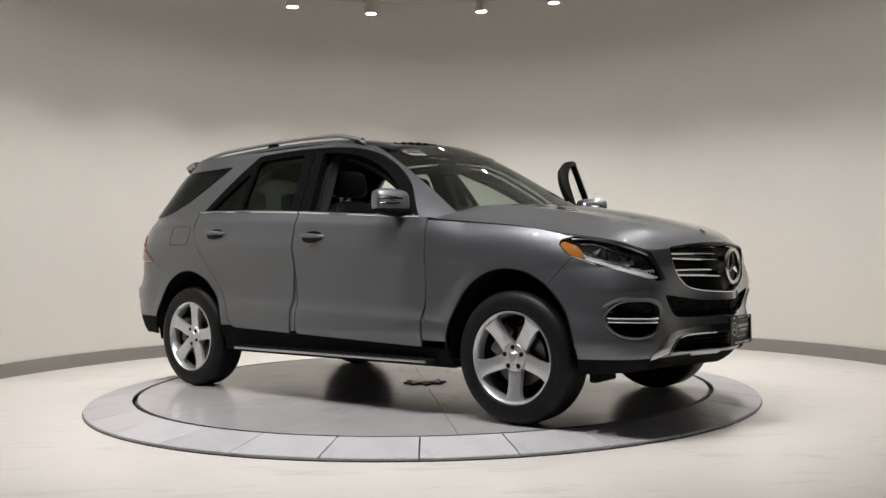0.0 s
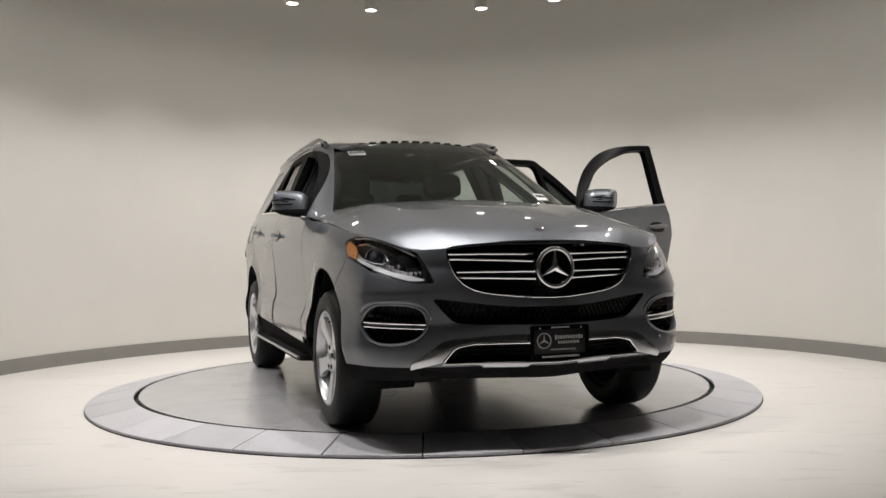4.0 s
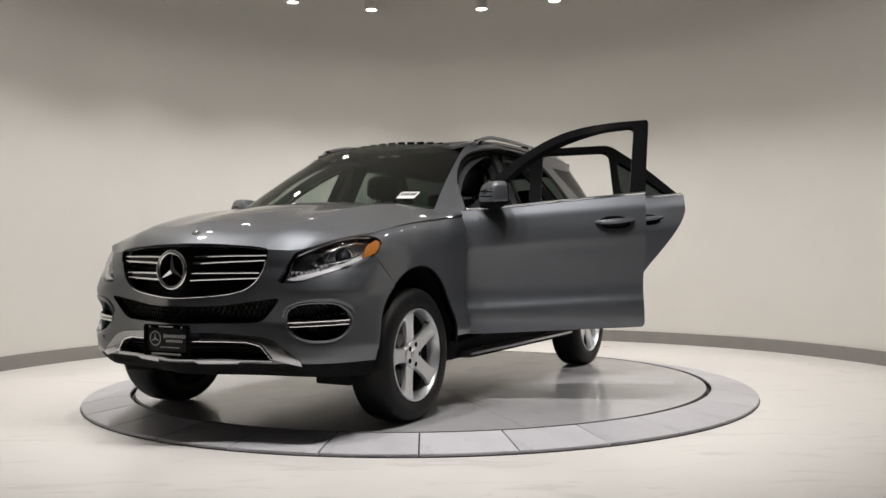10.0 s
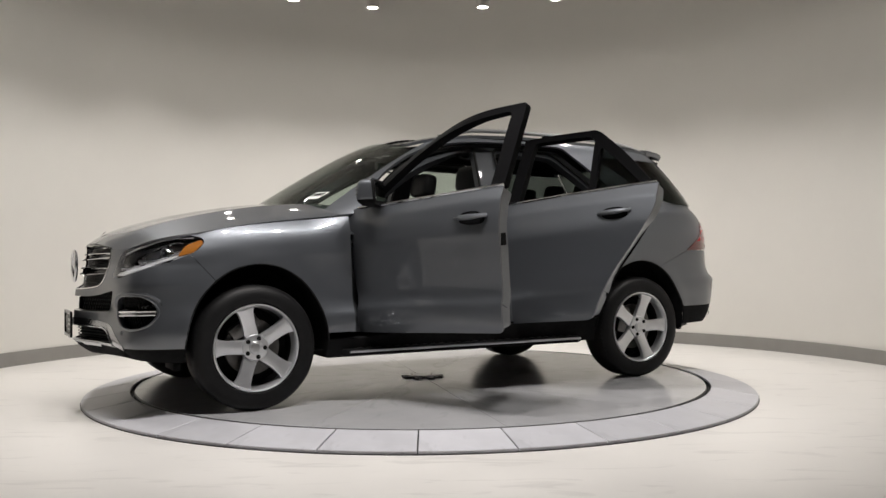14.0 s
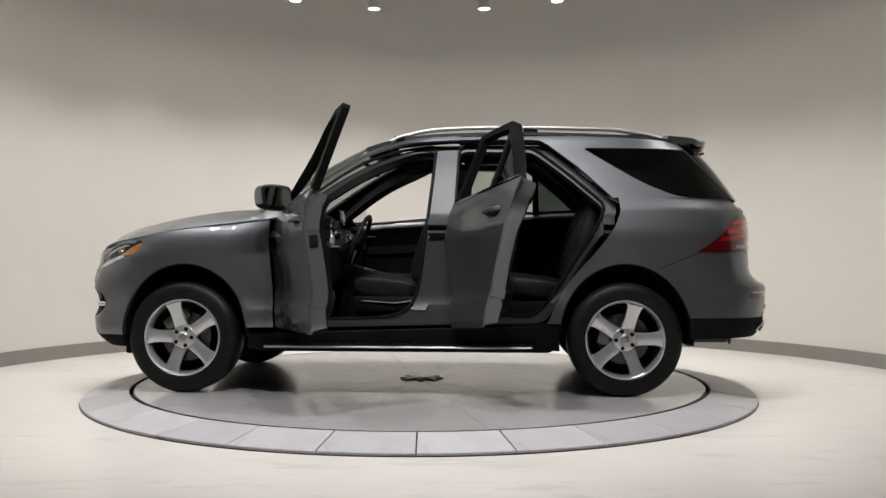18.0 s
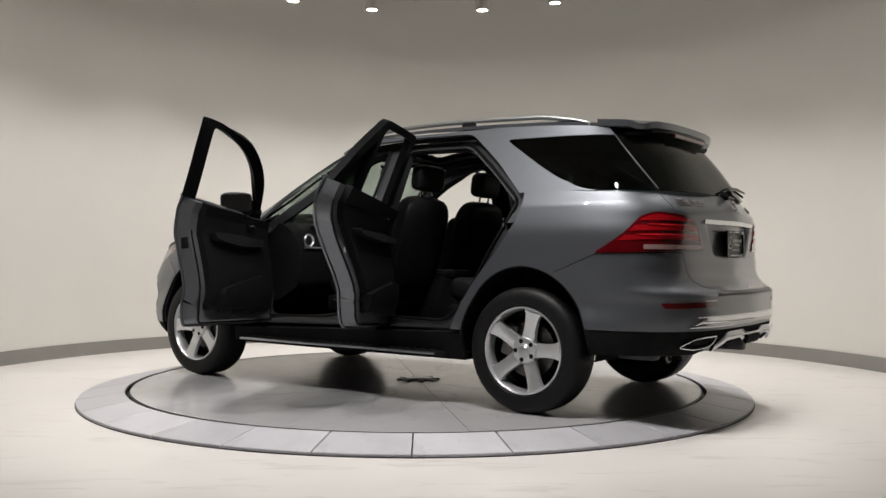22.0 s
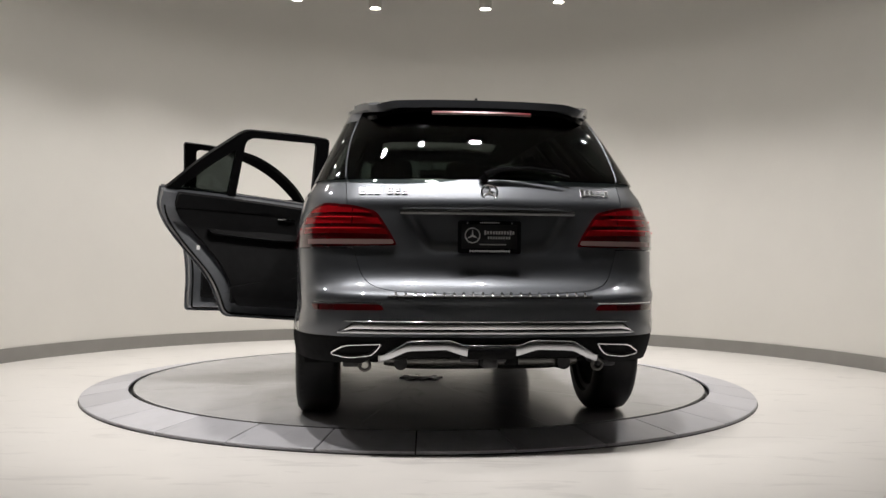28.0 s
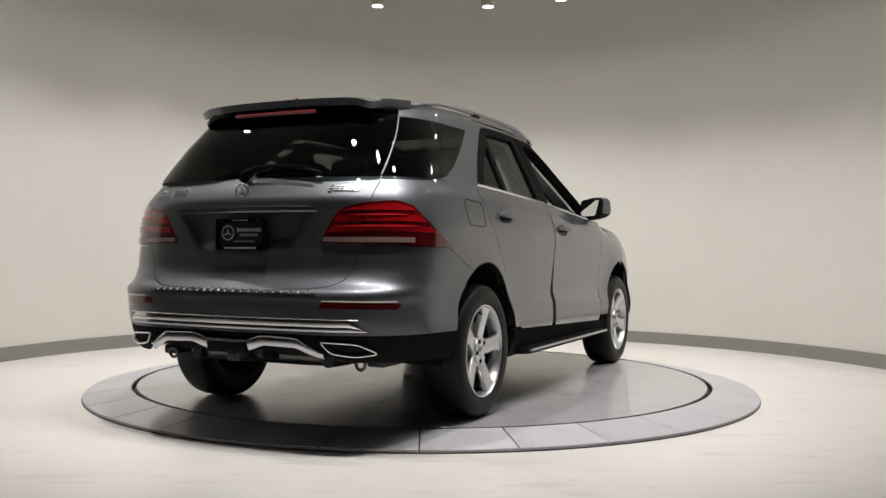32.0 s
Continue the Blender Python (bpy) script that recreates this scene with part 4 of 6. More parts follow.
# sensors
for s in (1, -1):
    for y, z in ((.70, .468),):
        V, F = lathe([(.0, .004), (.010, .004), (.0115, 0), (.0115, -.01)], 16, "x")
        ob = link_mesh("parking_sensor", V, F, PAINT, car)
        ob.matrix_basis = Matrix.Translation(nose_pt(y * s, z, .001)) @ pose(0, 0, 0, 0, 0, s * (35 if y > .5 else 10))

# side intakes with twin chrome bars
for s in (1, -1):
    si = new("side_intake")
    si.parent = car
    fn = lambda y, z, l=0.0: nose_pt(s * y, z, l)
    solid("backing", shell(low, np.linspace(.3, .97, 90), np.arange(.46, .73, .015), [shrink(in_side, -.012)], .01, lift=-.06, side=s), MESH, si)
    g2 = inside(SIDE_IN)
    V, F = [], []
    for t in (1, -1):
        for y0 in np.arange(.45, 1.1, .022):
            run = [fn(y, z, -.035) for y, z in [(y0 + t * q * .12, .50 + q * .2) for q in np.linspace(0, 1, 17)] if y < .90 and g2(np.array([y]), np.array([z]))[0] > -.004]
            if len(run) > 1:
                V, F = join((V, F), tube(run, .003, 4))
    tagged(link_mesh("lattice", V, F, GLOSS_BLACK, si), kind="stuff")
    loop_tube("surround", SIDE_IN.mean(0) + (SIDE_IN - SIDE_IN.mean(0)) * 1.04, fn, .007, PAINT, si, -.002)
    brow = [p for p in SIDE_IN.mean(0) + (SIDE_IN - SIDE_IN.mean(0)) * 1.17 if p[1] > .575 and p[0] < .90]
    brow = sorted(brow, key=lambda p: -math.atan2(p[1] - .60, p[0] - .745))
    V, F = tube([fn(*p, -.004) for p in brow], [.004] + [.011] * (len(brow) - 2) + [.004], 8)
    link_mesh("brow", V, F, PAINT, si)
    ys = np.linspace(.612, .884, 22)
    for o, r in ((.583, .0060), (.563, .0055)):
        V, F = tube([fn(y, o + (y - .62) * .055, -.004) for y in ys], r, 8)
        link_mesh("chrome_bar", V, F, CHROME, si)
    ribbon("bar_core", fn, ys, lambda y: .563 + (y - .62) * .055, lambda y: .583 + (y - .62) * .055, .002, SLAT, si, lift=-.008)

# lower grille and bright skid trim
lg = new("lower_intake")
lg.parent = car
solid("backing", shell(low, u_full[np.abs(u_full) < .7], np.arange(.36, .53, .02), [shrink(in_lower, -.012)], .01, lift=-.05), MESH, lg)
for i in range(5):
    z = .405 + i * .018
    V, F = tube([nose_pt(y, z, -.03) for y in np.linspace(-.5 + i * .02, .5 - i * .02, 13)], .003, 4)
    link_mesh("louvre", V, F, GLOSS_BLACK, lg)
skid = new("front_skid_trim")
skid.parent = car
top_z = lambda y: float(np.interp(abs(y), [0, .2, .49, .55, .69], [.530, .528, .510, .493, .392]))
bot_z = lambda y: float(np.interp(abs(y), [0, .40, .48, .538, .69], [.487, .483, .467, .400, .366]))
ribbon("upper_trim", nose_pt, np.linspace(-.69, .69, 93), bot_z, top_z, .003, SKID, skid, "polished skid trim", lift=.002)
ribbon("lower_lip", nose_pt, np.linspace(-.54, .54, 55), lambda y: .384 - .016 * (.13 < abs(y) < .36), lambda y: .398, .006, SKID, skid, "bright lower lip", lift=.002)
V, F = tube([nose_pt(y, bot_z(y), .008) for y in np.linspace(-.538, .538, 61)], .004, 6)
link_mesh("chrome_bead", V, F, CHROME, skid)
for s in (1, -1):
    bm = bmesh.new()
    box(bm, 1.88, s * .70, .295, .05, .22, .10, .012)
    part("air_flap", bm, TRIM, car, "black wheel air deflector")


def number_plate(name, x, zc, face, lean):
    """Black dealer plate in a silver-lettered frame; its small writing as bars."""
    e = new(name)
    e.parent = car
    e.matrix_basis = pose(x, 0, zc, 0, lean, 0 if face > 0 else 180)
    bm = bmesh.new()
    box(bm, 0, 0, 0, .006, .302, .150, .004)
    part("plate", bm, mat("plate_black", (.012, .012, .013), .35), e)
    o = rounded([(-.156, -.080, .012), (.156, -.080, .012), (.156, .080, .012), (-.156, .080, .012)], .012)
    i = rounded([(-.140, -.058, .008), (.140, -.058, .008), (.140, .062, .008), (-.140, .062, .008)], .008)
    bm = bmesh.new()
    n = len(o)
    vo = [[bm.verts.new((d, a, b)) for a, b in o] for d in (.0, .012)]
    vi = [[bm.verts.new((d, a, b)) for a, b in i] for d in (.0, .012)]
    for k in range(n):
        j = (k + 1) % n
        bm.faces.new((vo[1][k], vo[1][j], vi[1][j], vi[1][k]))
        bm.faces.new((vo[0][k], vo[0][j], vo[1][j], vo[1][k]))
        bm.faces.new((vi[1][k], vi[1][j], vi[0][j], vi[0][k]))
    bmesh.ops.recalc_face_normals(bm, faces=bm.faces)
    part("frame", bm, GLOSS_BLACK, e)
    WL = mat("plate_silver", (.62, .62, .62), .4, .3)
    to = lambda a, b, d: (.003 + d, a, b)
    tf = lambda a, b, d: (.012 + d, a, b)
    bars("writing", [(-.020 + .014 * k, .022, .009, .016 + (.006 if k in (0, 9) else 0)) for k in range(11)], to, WL, e)
    bars("writing", [(-.004 + .013 * k, -.003, .008, .013) for k in range(9)], to, WL, e)
    bars("writing", [(-.045 + .009 * k, -.036, .006, .006) for k in range(15)], to, WL, e)
    bars("writing", [(-.095 + .012 * k, -.069, .008, .010) for k in range(17)], tf, WL, e)
    bars("writing", [(-.045 + .010 * k, .071, .007, .007) for k in range(10)], tf, WL, e)
    for a in (-.11, .11):
        V, F = lathe([(0, .017), (.005, .016), (.006, .012)], 10, "x")
        ob = link_mesh("screw", V, F, CHROME, e)
        ob.location = (0, a, .070)
    # round mark beside the writing
    V = []
    F = []
    n, k = 28, 6
    for q in range(n):
        a = 2 * math.pi * q / n
        for j in range(k):
            b = 2 * math.pi * j / k
            rr = .036 + .003 * math.cos(b)
            V.append((.004 + .002 * math.sin(b), -.083 + rr * math.sin(a), .008 + rr * math.cos(a)))
    for q in range(n):
        for j in range(k):
            F.append((q * k + j, ((q + 1) % n) * k + j, ((q + 1) % n) * k + (j + 1) % k, q * k + (j + 1) % k))
    bm = bm_of(V, F)
    for q in range(3):
        a = 2 * math.pi * q / 3
        c1, s1 = math.cos(a), math.sin(a)
        vs = [bm.verts.new((.004 + h, -.083 + .036 * (r * s1 + w * c1), .008 + .036 * (r * c1 - w * s1))) for r, w, h in ((0, -.15, 0), (.95, 0, 0), (0, .15, 0), (0, 0, .003))]
        bm.faces.new((vs[0], vs[1], vs[3]))
        bm.faces.new((vs[1], vs[2], vs[3]))
    bmesh.ops.recalc_face_normals(bm, faces=bm.faces)
    part("round_mark", bm, WL, e)
    return e


number_plate("front_plate", 2.366, .490, 1, 0)

# head lamps
LAMP_GREY = mat("lamp_inner_grey", (.50, .50, .52), .28, .35, .5)
LAMP_DARK = mat("lamp_inner_black", (.012, .012, .013), .25, 0, 0, .1, 30, spec=.4)
PROJECTOR = mat("projector_glass", (.10, .11, .13), .04, .3, 1.0)
CLEAR_CELL = mat("clear_light_cell", (.82, .84, .86), .12, .2, 1.0)
LP_U = np.linspace(.2, 1, 700)
for s in (1, -1):
    hl = new("head_lamp")
    hl.parent = car
    ul = np.linspace(.30, .97, 110)
    zl = np.arange(.76, 1.05, .010)
    solid("housing", shell(low, ul, zl, [shrink(in_lamp, -.006)], .01, lift=-.075, side=s), LAMP_GREY, hl, "grey reflector housing")
    ob = solid("lens", shell(low, ul, zl, [shrink(in_lamp, .003)], .003, lift=.002, side=s), LENS, hl, "clear lamp glass")
    ob.visible_shadow = False

    def lp(w, z, d):
        """A place behind the lens at w round the corner and z up."""
        q = low(LP_U, np.full(700, z))
        u = float(np.interp(w, q[1] - q[0], LP_U))
        p = np.array(low(u, z))
        n = np.cross(np.array(low(u + 1e-3, z)) - np.array(low(u - 1e-3, z)), np.array(low(u, z + 1e-3)) - np.array(low(u, z - 1e-3)))
        p = p + n / np.linalg.norm(n) * d
        return Vector((p[0], p[1] * s, p[2]))
    AMB = rounded([(-1.005, .905, .01), (-.965, .972, .02), (-.872, 1.004, .012), (-.842, .985, .012), (-.89, .930, .02)], .012)
    solid("turn_signal", shell(low, np.linspace(.5, .97, 90), np.arange(.88, 1.03, .008), [F_wz(AMB)], .012, lift=-.010, side=s), AMBER, hl, "amber turn signal")
    BEZ = rounded([(-1.50, .915, .02), (-1.36, .955, .05), (-1.20, .995, .05), (-1.05, 1.012, .05), (-.98, 1.008, .02), (-1.10, .985, .05), (-1.26, .945, .05), (-1.38, .895, .04), (-1.46, .835, .04), (-1.56, .815, .02)], .03)
    solid("inner_bezel", shell(low, ul, zl, [F_wz(BEZ)], .02, lift=-.022, side=s), LAMP_DARK, hl, "black inner bezel")
    # the bright strip along the lower edge, in cells
    STRIP = rounded([(-1.585, .800, .008), (-1.48, .795, .05), (-1.36, .822, .1), (-1.20, .853, .1), (-1.03, .893, .05), (-.985, .915, .01), (-1.04, .908, .05), (-1.20, .872, .1), (-1.36, .842, .1), (-1.48, .822, .05)], .03)
    solid("light_guide", shell(low, ul, np.arange(.78, .94, .006), [F_wz(STRIP)], .012, lift=-.014, side=s), CLEAR_CELL, hl, "pale running-light strip")
    for k in range(9):
        w = -1.53 + k * .030
        bm = bmesh.new()
        box(bm, 0, 0, 0, .018, .018, .022, .003)
        part("light_cell", bm, LAMP_GREY, hl).matrix_basis = Matrix.Translation(lp(w, .838 + max(0, w + 1.44) * .2, -.030)) @ pose(0, 0, 0, 0, 0, s * 40)
    # chrome hook round the projector
    hook = [(-.985, .985), (-1.06, .990), (-1.16, .970), (-1.25, .935), (-1.29, .900), (-1.26, .885), (-1.17, .893), (-1.06, .912), (-.995, .940)]
    V, F = tube([lp(w, z, -.020) for w, z in hook], .0075, 8, flat=.7)
    link_mesh("chrome_hook", V, F, CHROME, hl)
    V, F = tube([lp(w, z, -.012) for w, z in ((-.93, 1.015), (-1.05, 1.016), (-1.19, .998), (-1.36, .958), (-1.48, .920))], .004, 6)
    link_mesh("chrome_brow", V, F, SATIN, hl)
    c = lp(-1.13, .935, -.050)
    d = Vector((1, .25 * s, 0))
    m = Matrix.Translation(c) @ d.normalized().to_track_quat("X", "Z").to_matrix().to_4x4()
    V, F = lathe([(.045, -.03), (.049, .0), (.043, .012), (.037, .006), (.034, -.02)], 28, "x")
    link_mesh("projector_ring", V, [f[::-1] for f in F], CHROME, hl).matrix_basis = m
    V, F = lathe([(.0, .018), (.02, .013), (.034, .0), (.035, -.02)], 28, "x")
    link_mesh("projector_lens", V, [f[::-1] for f in F], PROJECTOR, hl, "dark projector glass").matrix_basis = m
    c = lp(-1.36, .885, -.050)
    V, F = lathe([(.050, .012), (.036, -.012), (.012, -.022), (.0, -.022)], 24, "x")
    link_mesh("reflector", V, F, CHROME, hl, "bright bowl reflector").matrix_basis = Matrix.Translation(c) @ d.normalized().to_track_quat("X", "Z").to_matrix().to_4x4()
    V, F = lathe([(.0, .016), (.010, .012), (.012, -.02)], 12, "x")
    link_mesh("bulb_cap", V, [f[::-1] for f in F], SATIN, hl).matrix_basis = Matrix.Translation(c) @ d.normalized().to_track_quat("X", "Z").to_matrix().to_4x4()

# ---- the car: tail ----
TO = rounded([(-.955, .937, .004), (-1.156, 1.048, .05), (-1.285, 1.138, .03), (-1.40, 1.164, .05), (-1.64, 1.150, .06), (-1.775, 1.122, .03), (-1.835, 1.05, .05), (-1.893, .952, .012)], .02)
in_tail = F_wz(TO)
ut, zt = np.concatenate([np.linspace(1.9, 2.3, 50)[:-1], np.linspace(2.3, 2.8, 90)]), np.arange(.92, 1.19, .009)
turn_w = lambda x, y: np.abs(y) - np.abs(x)
for s in (1, -1):
    tl = new("tail_lamp")
    tl.parent = car
    solid("lens", shell(low, ut, zt, [in_tail], .02, lift=.006, side=s), DARK_RED, tl, "dark red lamp glass")
    split = lambda x, y, z: np.abs(turn_w(x, y) + 1.632) - .005

    def band(z0, z1, k=0.0):
        return lambda x, y, z: np.minimum(z - z0 - k * np.sin(4.2 * (turn_w(x, y) + 1.9)), z1 + k * np.sin(4.2 * (turn_w(x, y) + 1.9)) - z)
    for z0, z1 in ((1.108, 1.142), (1.054, 1.084), (1.006, 1.032)):
        solid("light_bar", shell(low, ut, zt, [shrink(in_tail, .014), band(z0, z1, .006), split], .004, lift=.009, side=s), RED, tl, "red light bar")
        solid("light_line", shell(low, ut, zt, [shrink(in_tail, .018), band(z1 - .004, z1 + .003, .006), split], .004, lift=.013, side=s), BRIGHT_RED, tl, "bright red light guide")
    solid("reverse_lamp", shell(low, ut, zt, [shrink(in_tail, .008), band(.957, .982), split, lambda x, y, z: -1.29 - turn_w(x, y)], .004, lift=.009, side=s),
          mat("pale_pink_lens", (.30, .20, .19), .15, 0, 1.0), tl, "pale reversing lamp strip")
    # bumper reflector
    RF = rounded([(-1.395, .666, .004), (-1.91, .670, .004), (-1.945, .640, .012), (-1.43, .637, .012)], .01)
    solid("reflector", shell(low, np.linspace(2.05, 2.8, 90), np.arange(.62, .69, .008), [F_wz(RF)], .01, lift=.004, side=s), DARK_RED, car, "dark red bumper reflector")
    V, F = tube([tail_pt(s * y, .675, .001) for y in np.linspace(.53, .85, 14)], .0025, 5)
    link_mesh("reflector_bead", V, F, CHROME, car)

ribbon("tailgate_chrome", tail_pt, np.linspace(-.435, .435, 31), lambda y: 1.106, lambda y: 1.132, .005, CHROME, car, "chrome strip over the plate", lift=.004)
number_plate("rear_plate", -2.380, .996, -1, 0)
em = new("rear_emblem")
em.parent = car
emblem(em, Vector((-2.378, 0, 1.216)), .044, -1, CHROME, None, 0.25)
SILV = mat("badge_silver", (.7, .7, .72), .2, 1.0)


def tail_to(a, b, d):
    return tail_pt(a, b, .002 + d)


for badge_name, strokes, what in (("model_badge", [(.620 - .036 * k - (.026 if k > 2 else 0), 1.220, .027, .026) for k in range(6)], "raised chrome model badge"),
                                  ("drive_badge", [(-.488 - .026 * k, 1.222, .020, .022 + (.008 if k == 0 else 0)) for k in range(6)], "raised chrome drive badge")):
    bd = new(badge_name)
    bd.parent = car
    bd["label"] = what
    for a, b, w, h in strokes:
        for p in ((a, b + h / 2, w, h * .24), (a, b, w, h * .20), (a, b - h / 2, w, h * .24), (a + w * .42, b, w * .2, h)):
            bars("stroke", [p], tail_to, SILV, bd, .005)


# bumper trims
ribbon("bumper_chrome", tail_pt, np.linspace(-.73, .73, 61), lambda y: .552 - .20 * max(0, abs(y) - .66), lambda y: .584 - .72 * max(0, abs(y) - .66), .003, CHROME, car, "chrome bumper strip", lift=.006)
ribbon("bumper_sill", tail_pt, np.linspace(-.735, .735, 61), lambda y: .528, lambda y: .550 - .20 * max(0, abs(y) - .66), .004, SKID, car, "polished lower bumper strip", lift=.002)
ribbon("bumper_bead", tail_pt, np.linspace(-.70, .70, 45), lambda y: .5855, lambda y: .590, .004, CHROME, car, lift=.006)
sill_strip = new("load_sill")
sill_strip.parent = car
ribbon("tread_strip", tail_pt, np.linspace(-.50, .50, 31), lambda y: .698, lambda y: .712, .004, DARK_METAL, sill_strip, "dark load sill strip", lift=.002)
for k in range(21):
    y = -.46 + k * .046
    bm = bmesh.new()
    box(bm, 0, 0, 0, .030, .012, .006, .002)
    p = tail_pt(y, .714, .010)
    part("rib", bm, CHROME, sill_strip).matrix_basis = Matrix.Translation(p) @ pose(0, 0, 0, 0, -35, 0)

dif = new("rear_skid_trim")
dif.parent = car
t1 = lambda y: float(np.interp(abs(y), [0, .13, .2, .40, .52], [.472, .472, .496, .491, .425]))
t0 = lambda y: float(np.interp(abs(y), [0, .13, .22, .40, .52], [.428, .428, .456, .450, .398]))
ribbon("skid_plate", tail_pt, np.linspace(-.53, .53, 61), t0, t1, .005, SKID, dif, "polished skid trim", lift=.010)
ribbon("skid_notch", tail_pt, np.linspace(-.115, .115, 9), lambda y: .420, lambda y: .464, .006, TRIM, dif, "black notch round the hitch", lift=.022)
ribbon("skid_edge", tail_pt, np.linspace(-.53, .53, 61), lambda y: t1(y) + .001, lambda y: t1(y) + .006, .006, CHROME, dif, lift=.012)
for s in (1, -1):
    ex = new("exhaust_tip")
    ex.parent = car
    EX = rounded([(.525, .481, .01), (.70, .473, .03), (.768, .428, .02), (.68, .414, .03), (.565, .429, .03)], .02)
    fn = lambda y, z, l=0.0: tail_pt(s * y, z, l)
    loop_tube("chrome_rim", EX, fn, .004, CHROME, ex, .012)
    ctr = EX.mean(0)
    ring2 = [fn(*(ctr + (p - ctr) * .86), .004) for p in EX]
    ring3 = [fn(*(ctr + (p - ctr) * .80), -.06) for p in EX]
    n = len(EX)
    bm = bm_of(ring2 + ring3, [(i, (i + 1) % n, n + (i + 1) % n, n + i) for i in range(n)] + [tuple(n + i for i in range(n))])
    bmesh.ops.recalc_face_normals(bm, faces=bm.faces)
    part("outlet", bm, DARK_METAL, ex, "dark outlet behind the rim")
    # towing eyes and silencer ends below
    V, F = tube([(-2.20, s * .60 + .026 * math.cos(a), .350 + .026 * math.sin(a)) for a in np.linspace(0, 2 * math.pi, 17)[:-1]], .009, 8, closed=True, up=(1, 0, 0))
    link_mesh("tie_down_eye", V, F, STEEL, car)
    V, F = tube([(-2.22, s * .42, .36), (-2.0, s * .40, .35), (-1.4, s * .35, .33)], .035, 12)
    link_mesh("exhaust_pipe", V, F, DARK_METAL, car)
V, F = tube([(-2.12, y, .375) for y in np.linspace(-.50, .50, 9)], [.05, .075, .08, .08, .08, .08, .08, .075, .05], 14, flat=.7)
link_mesh("silencer", V, F, STEEL, car, "grey steel silencer across the tail")
for s in (1, -1):
    bm = bmesh.new()
    box(bm, -2.05, s * .66, .36, .22, .10, .05, .012)
    part("rear_bracket", bm, DARK_METAL, car)
hitch = new("tow_hitch")
hitch.parent = car
bm = bmesh.new()
box(bm, -2.36, 0, .395, .16, .075, .07, .006)
part("receiver", bm, DARK_METAL, hitch)
bm = bmesh.new()
box(bm, -2.30, 0, .40, .05, .26, .05, .006)
part("cross_tube", bm, DARK_METAL, hitch)
bm = bmesh.new()
box(bm, -2.30, -.13, .405, .07, .06, .09, .006)
part("socket", bm, TRIM, hitch)

# spoiler, lamp and wiper
SP = rounded([(-1.78, -.655, 0), (-1.78, .655, 0), (-1.92, .61, .05), (-2.00, .57, .05), (-2.06, .50, .08), (-2.11, .3, .2), (-2.11, -.3, .2), (-2.06, -.50, .08), (-2.00, -.57, .05), (-1.92, -.61, .05)], .05)
g_sp = inside(SP)


def spoil(x, v):
    x, v = np.broadcast_arrays(np.asarray(x, float), np.asarray(v, float))
    z0 = eave(x)
    y = v * .70
    return x, y, z0 + .034 * (1 - np.abs(v) ** 2.6) - .012 * np.clip((-1.96 - x) / .2, 0, 1) ** 2 - .10 * np.clip((np.abs(y) - .44) / .2, 0, 1) ** 2 * np.clip((-1.96 - x) / .10, 0, 1)


sp = new("roof_spoiler")
sp.parent = car
solid("wing", shell(spoil, np.arange(-2.22, -1.76, .015), np.linspace(-1, 1, 61), [lambda x, y, z: g_sp(x, y)], .038, lift=.004, flip=True), PAINT, sp)


def spoil_low(x, v):
    a, b, c = spoil(x, v)
    return a, b, c - .024 - .05 * np.clip((a + 2.09) / .2, 0, 1)


solid("underside", shell(spoil_low, np.arange(-2.20, -1.90, .015), np.linspace(-1, 1, 61), [lambda x, y, z: g_sp(x, y) - .014], .02, flip=True), GLOSS_BLACK, sp, "gloss black spoiler underside")
V, F = tube([(-2.102, y, float(spoil(-2.102, y / .70)[2]) - .034) for y in np.linspace(-.26, .26, 21)], .011, 6)
link_mesh("brake_lamp", V, F, mat("high_brake_red", (.11, .006, .008), .2, 0, 1.0), sp, "red high brake lamp")
wp = new("rear_wiper")
wp.parent = car


def back_pt(y, z, l):
    W, xr = float(half_w(z)), float(glass_x(z))
    sr = xr + .6
    return Vector((sr - .6 * max(1 - abs(y / W) ** 3.2, 1e-3) ** (1 / 3.2) - l, y, z + l * .4))


V, F = tube([back_pt(y, z, .045) for y, z in ((.02, 1.285), (-.06, 1.315), (-.20, 1.325), (-.38, 1.312))], [.020, .016, .010, .006], 8)
link_mesh("arm", V, F, GLOSS_BLACK, wp)
V, F = tube([back_pt(y, 1.300 + .035 * math.sin(math.pi * (y + .42) / .5), .018) for y in np.linspace(-.42, .02, 12)], .007, 6)
link_mesh("blade", V, F, TRIM, wp)
V, F = lathe([(.0, .05), (.020, .045), (.024, .02), (.024, .0)], 16, "x")
ob = link_mesh("pivot", V, [f for f in F], GLOSS_BLACK, wp)
ob.matrix_basis = Matrix.Translation(back_pt(.02, 1.285, .0)) @ pose(0, 0, 0, 0, 0, 180)
bm = prism([(0, 0), (.13, 0), (.03, .062), (.015, .062)], .012, lambda a, b, d: (-1.93 + a, d - .006, 1.700 + b), .003)
part("shark_fin_aerial", bm, GLOSS_BLACK, car)
# painted line between the side glass and the tailgate glass
for s in (1, -1):
    pts = []
    for z in np.linspace(1.296, 1.625, 14):
        uu = np.linspace(1.6, 3.0, 900)
        q = top(uu, np.full(900, z))
        k = int(np.argmin(np.abs(q[0] + 1.87 + (1.65 - z) * .89)))
        pts.append((float(q[0][k]), s * (float(q[1][k]) + .001), z))
    V, F = tube(pts, .0035, 6, up=(0, 1, 0))
    link_mesh("glass_edge", V, F, PAINT, car, "thin painted edge beside the rear glass")
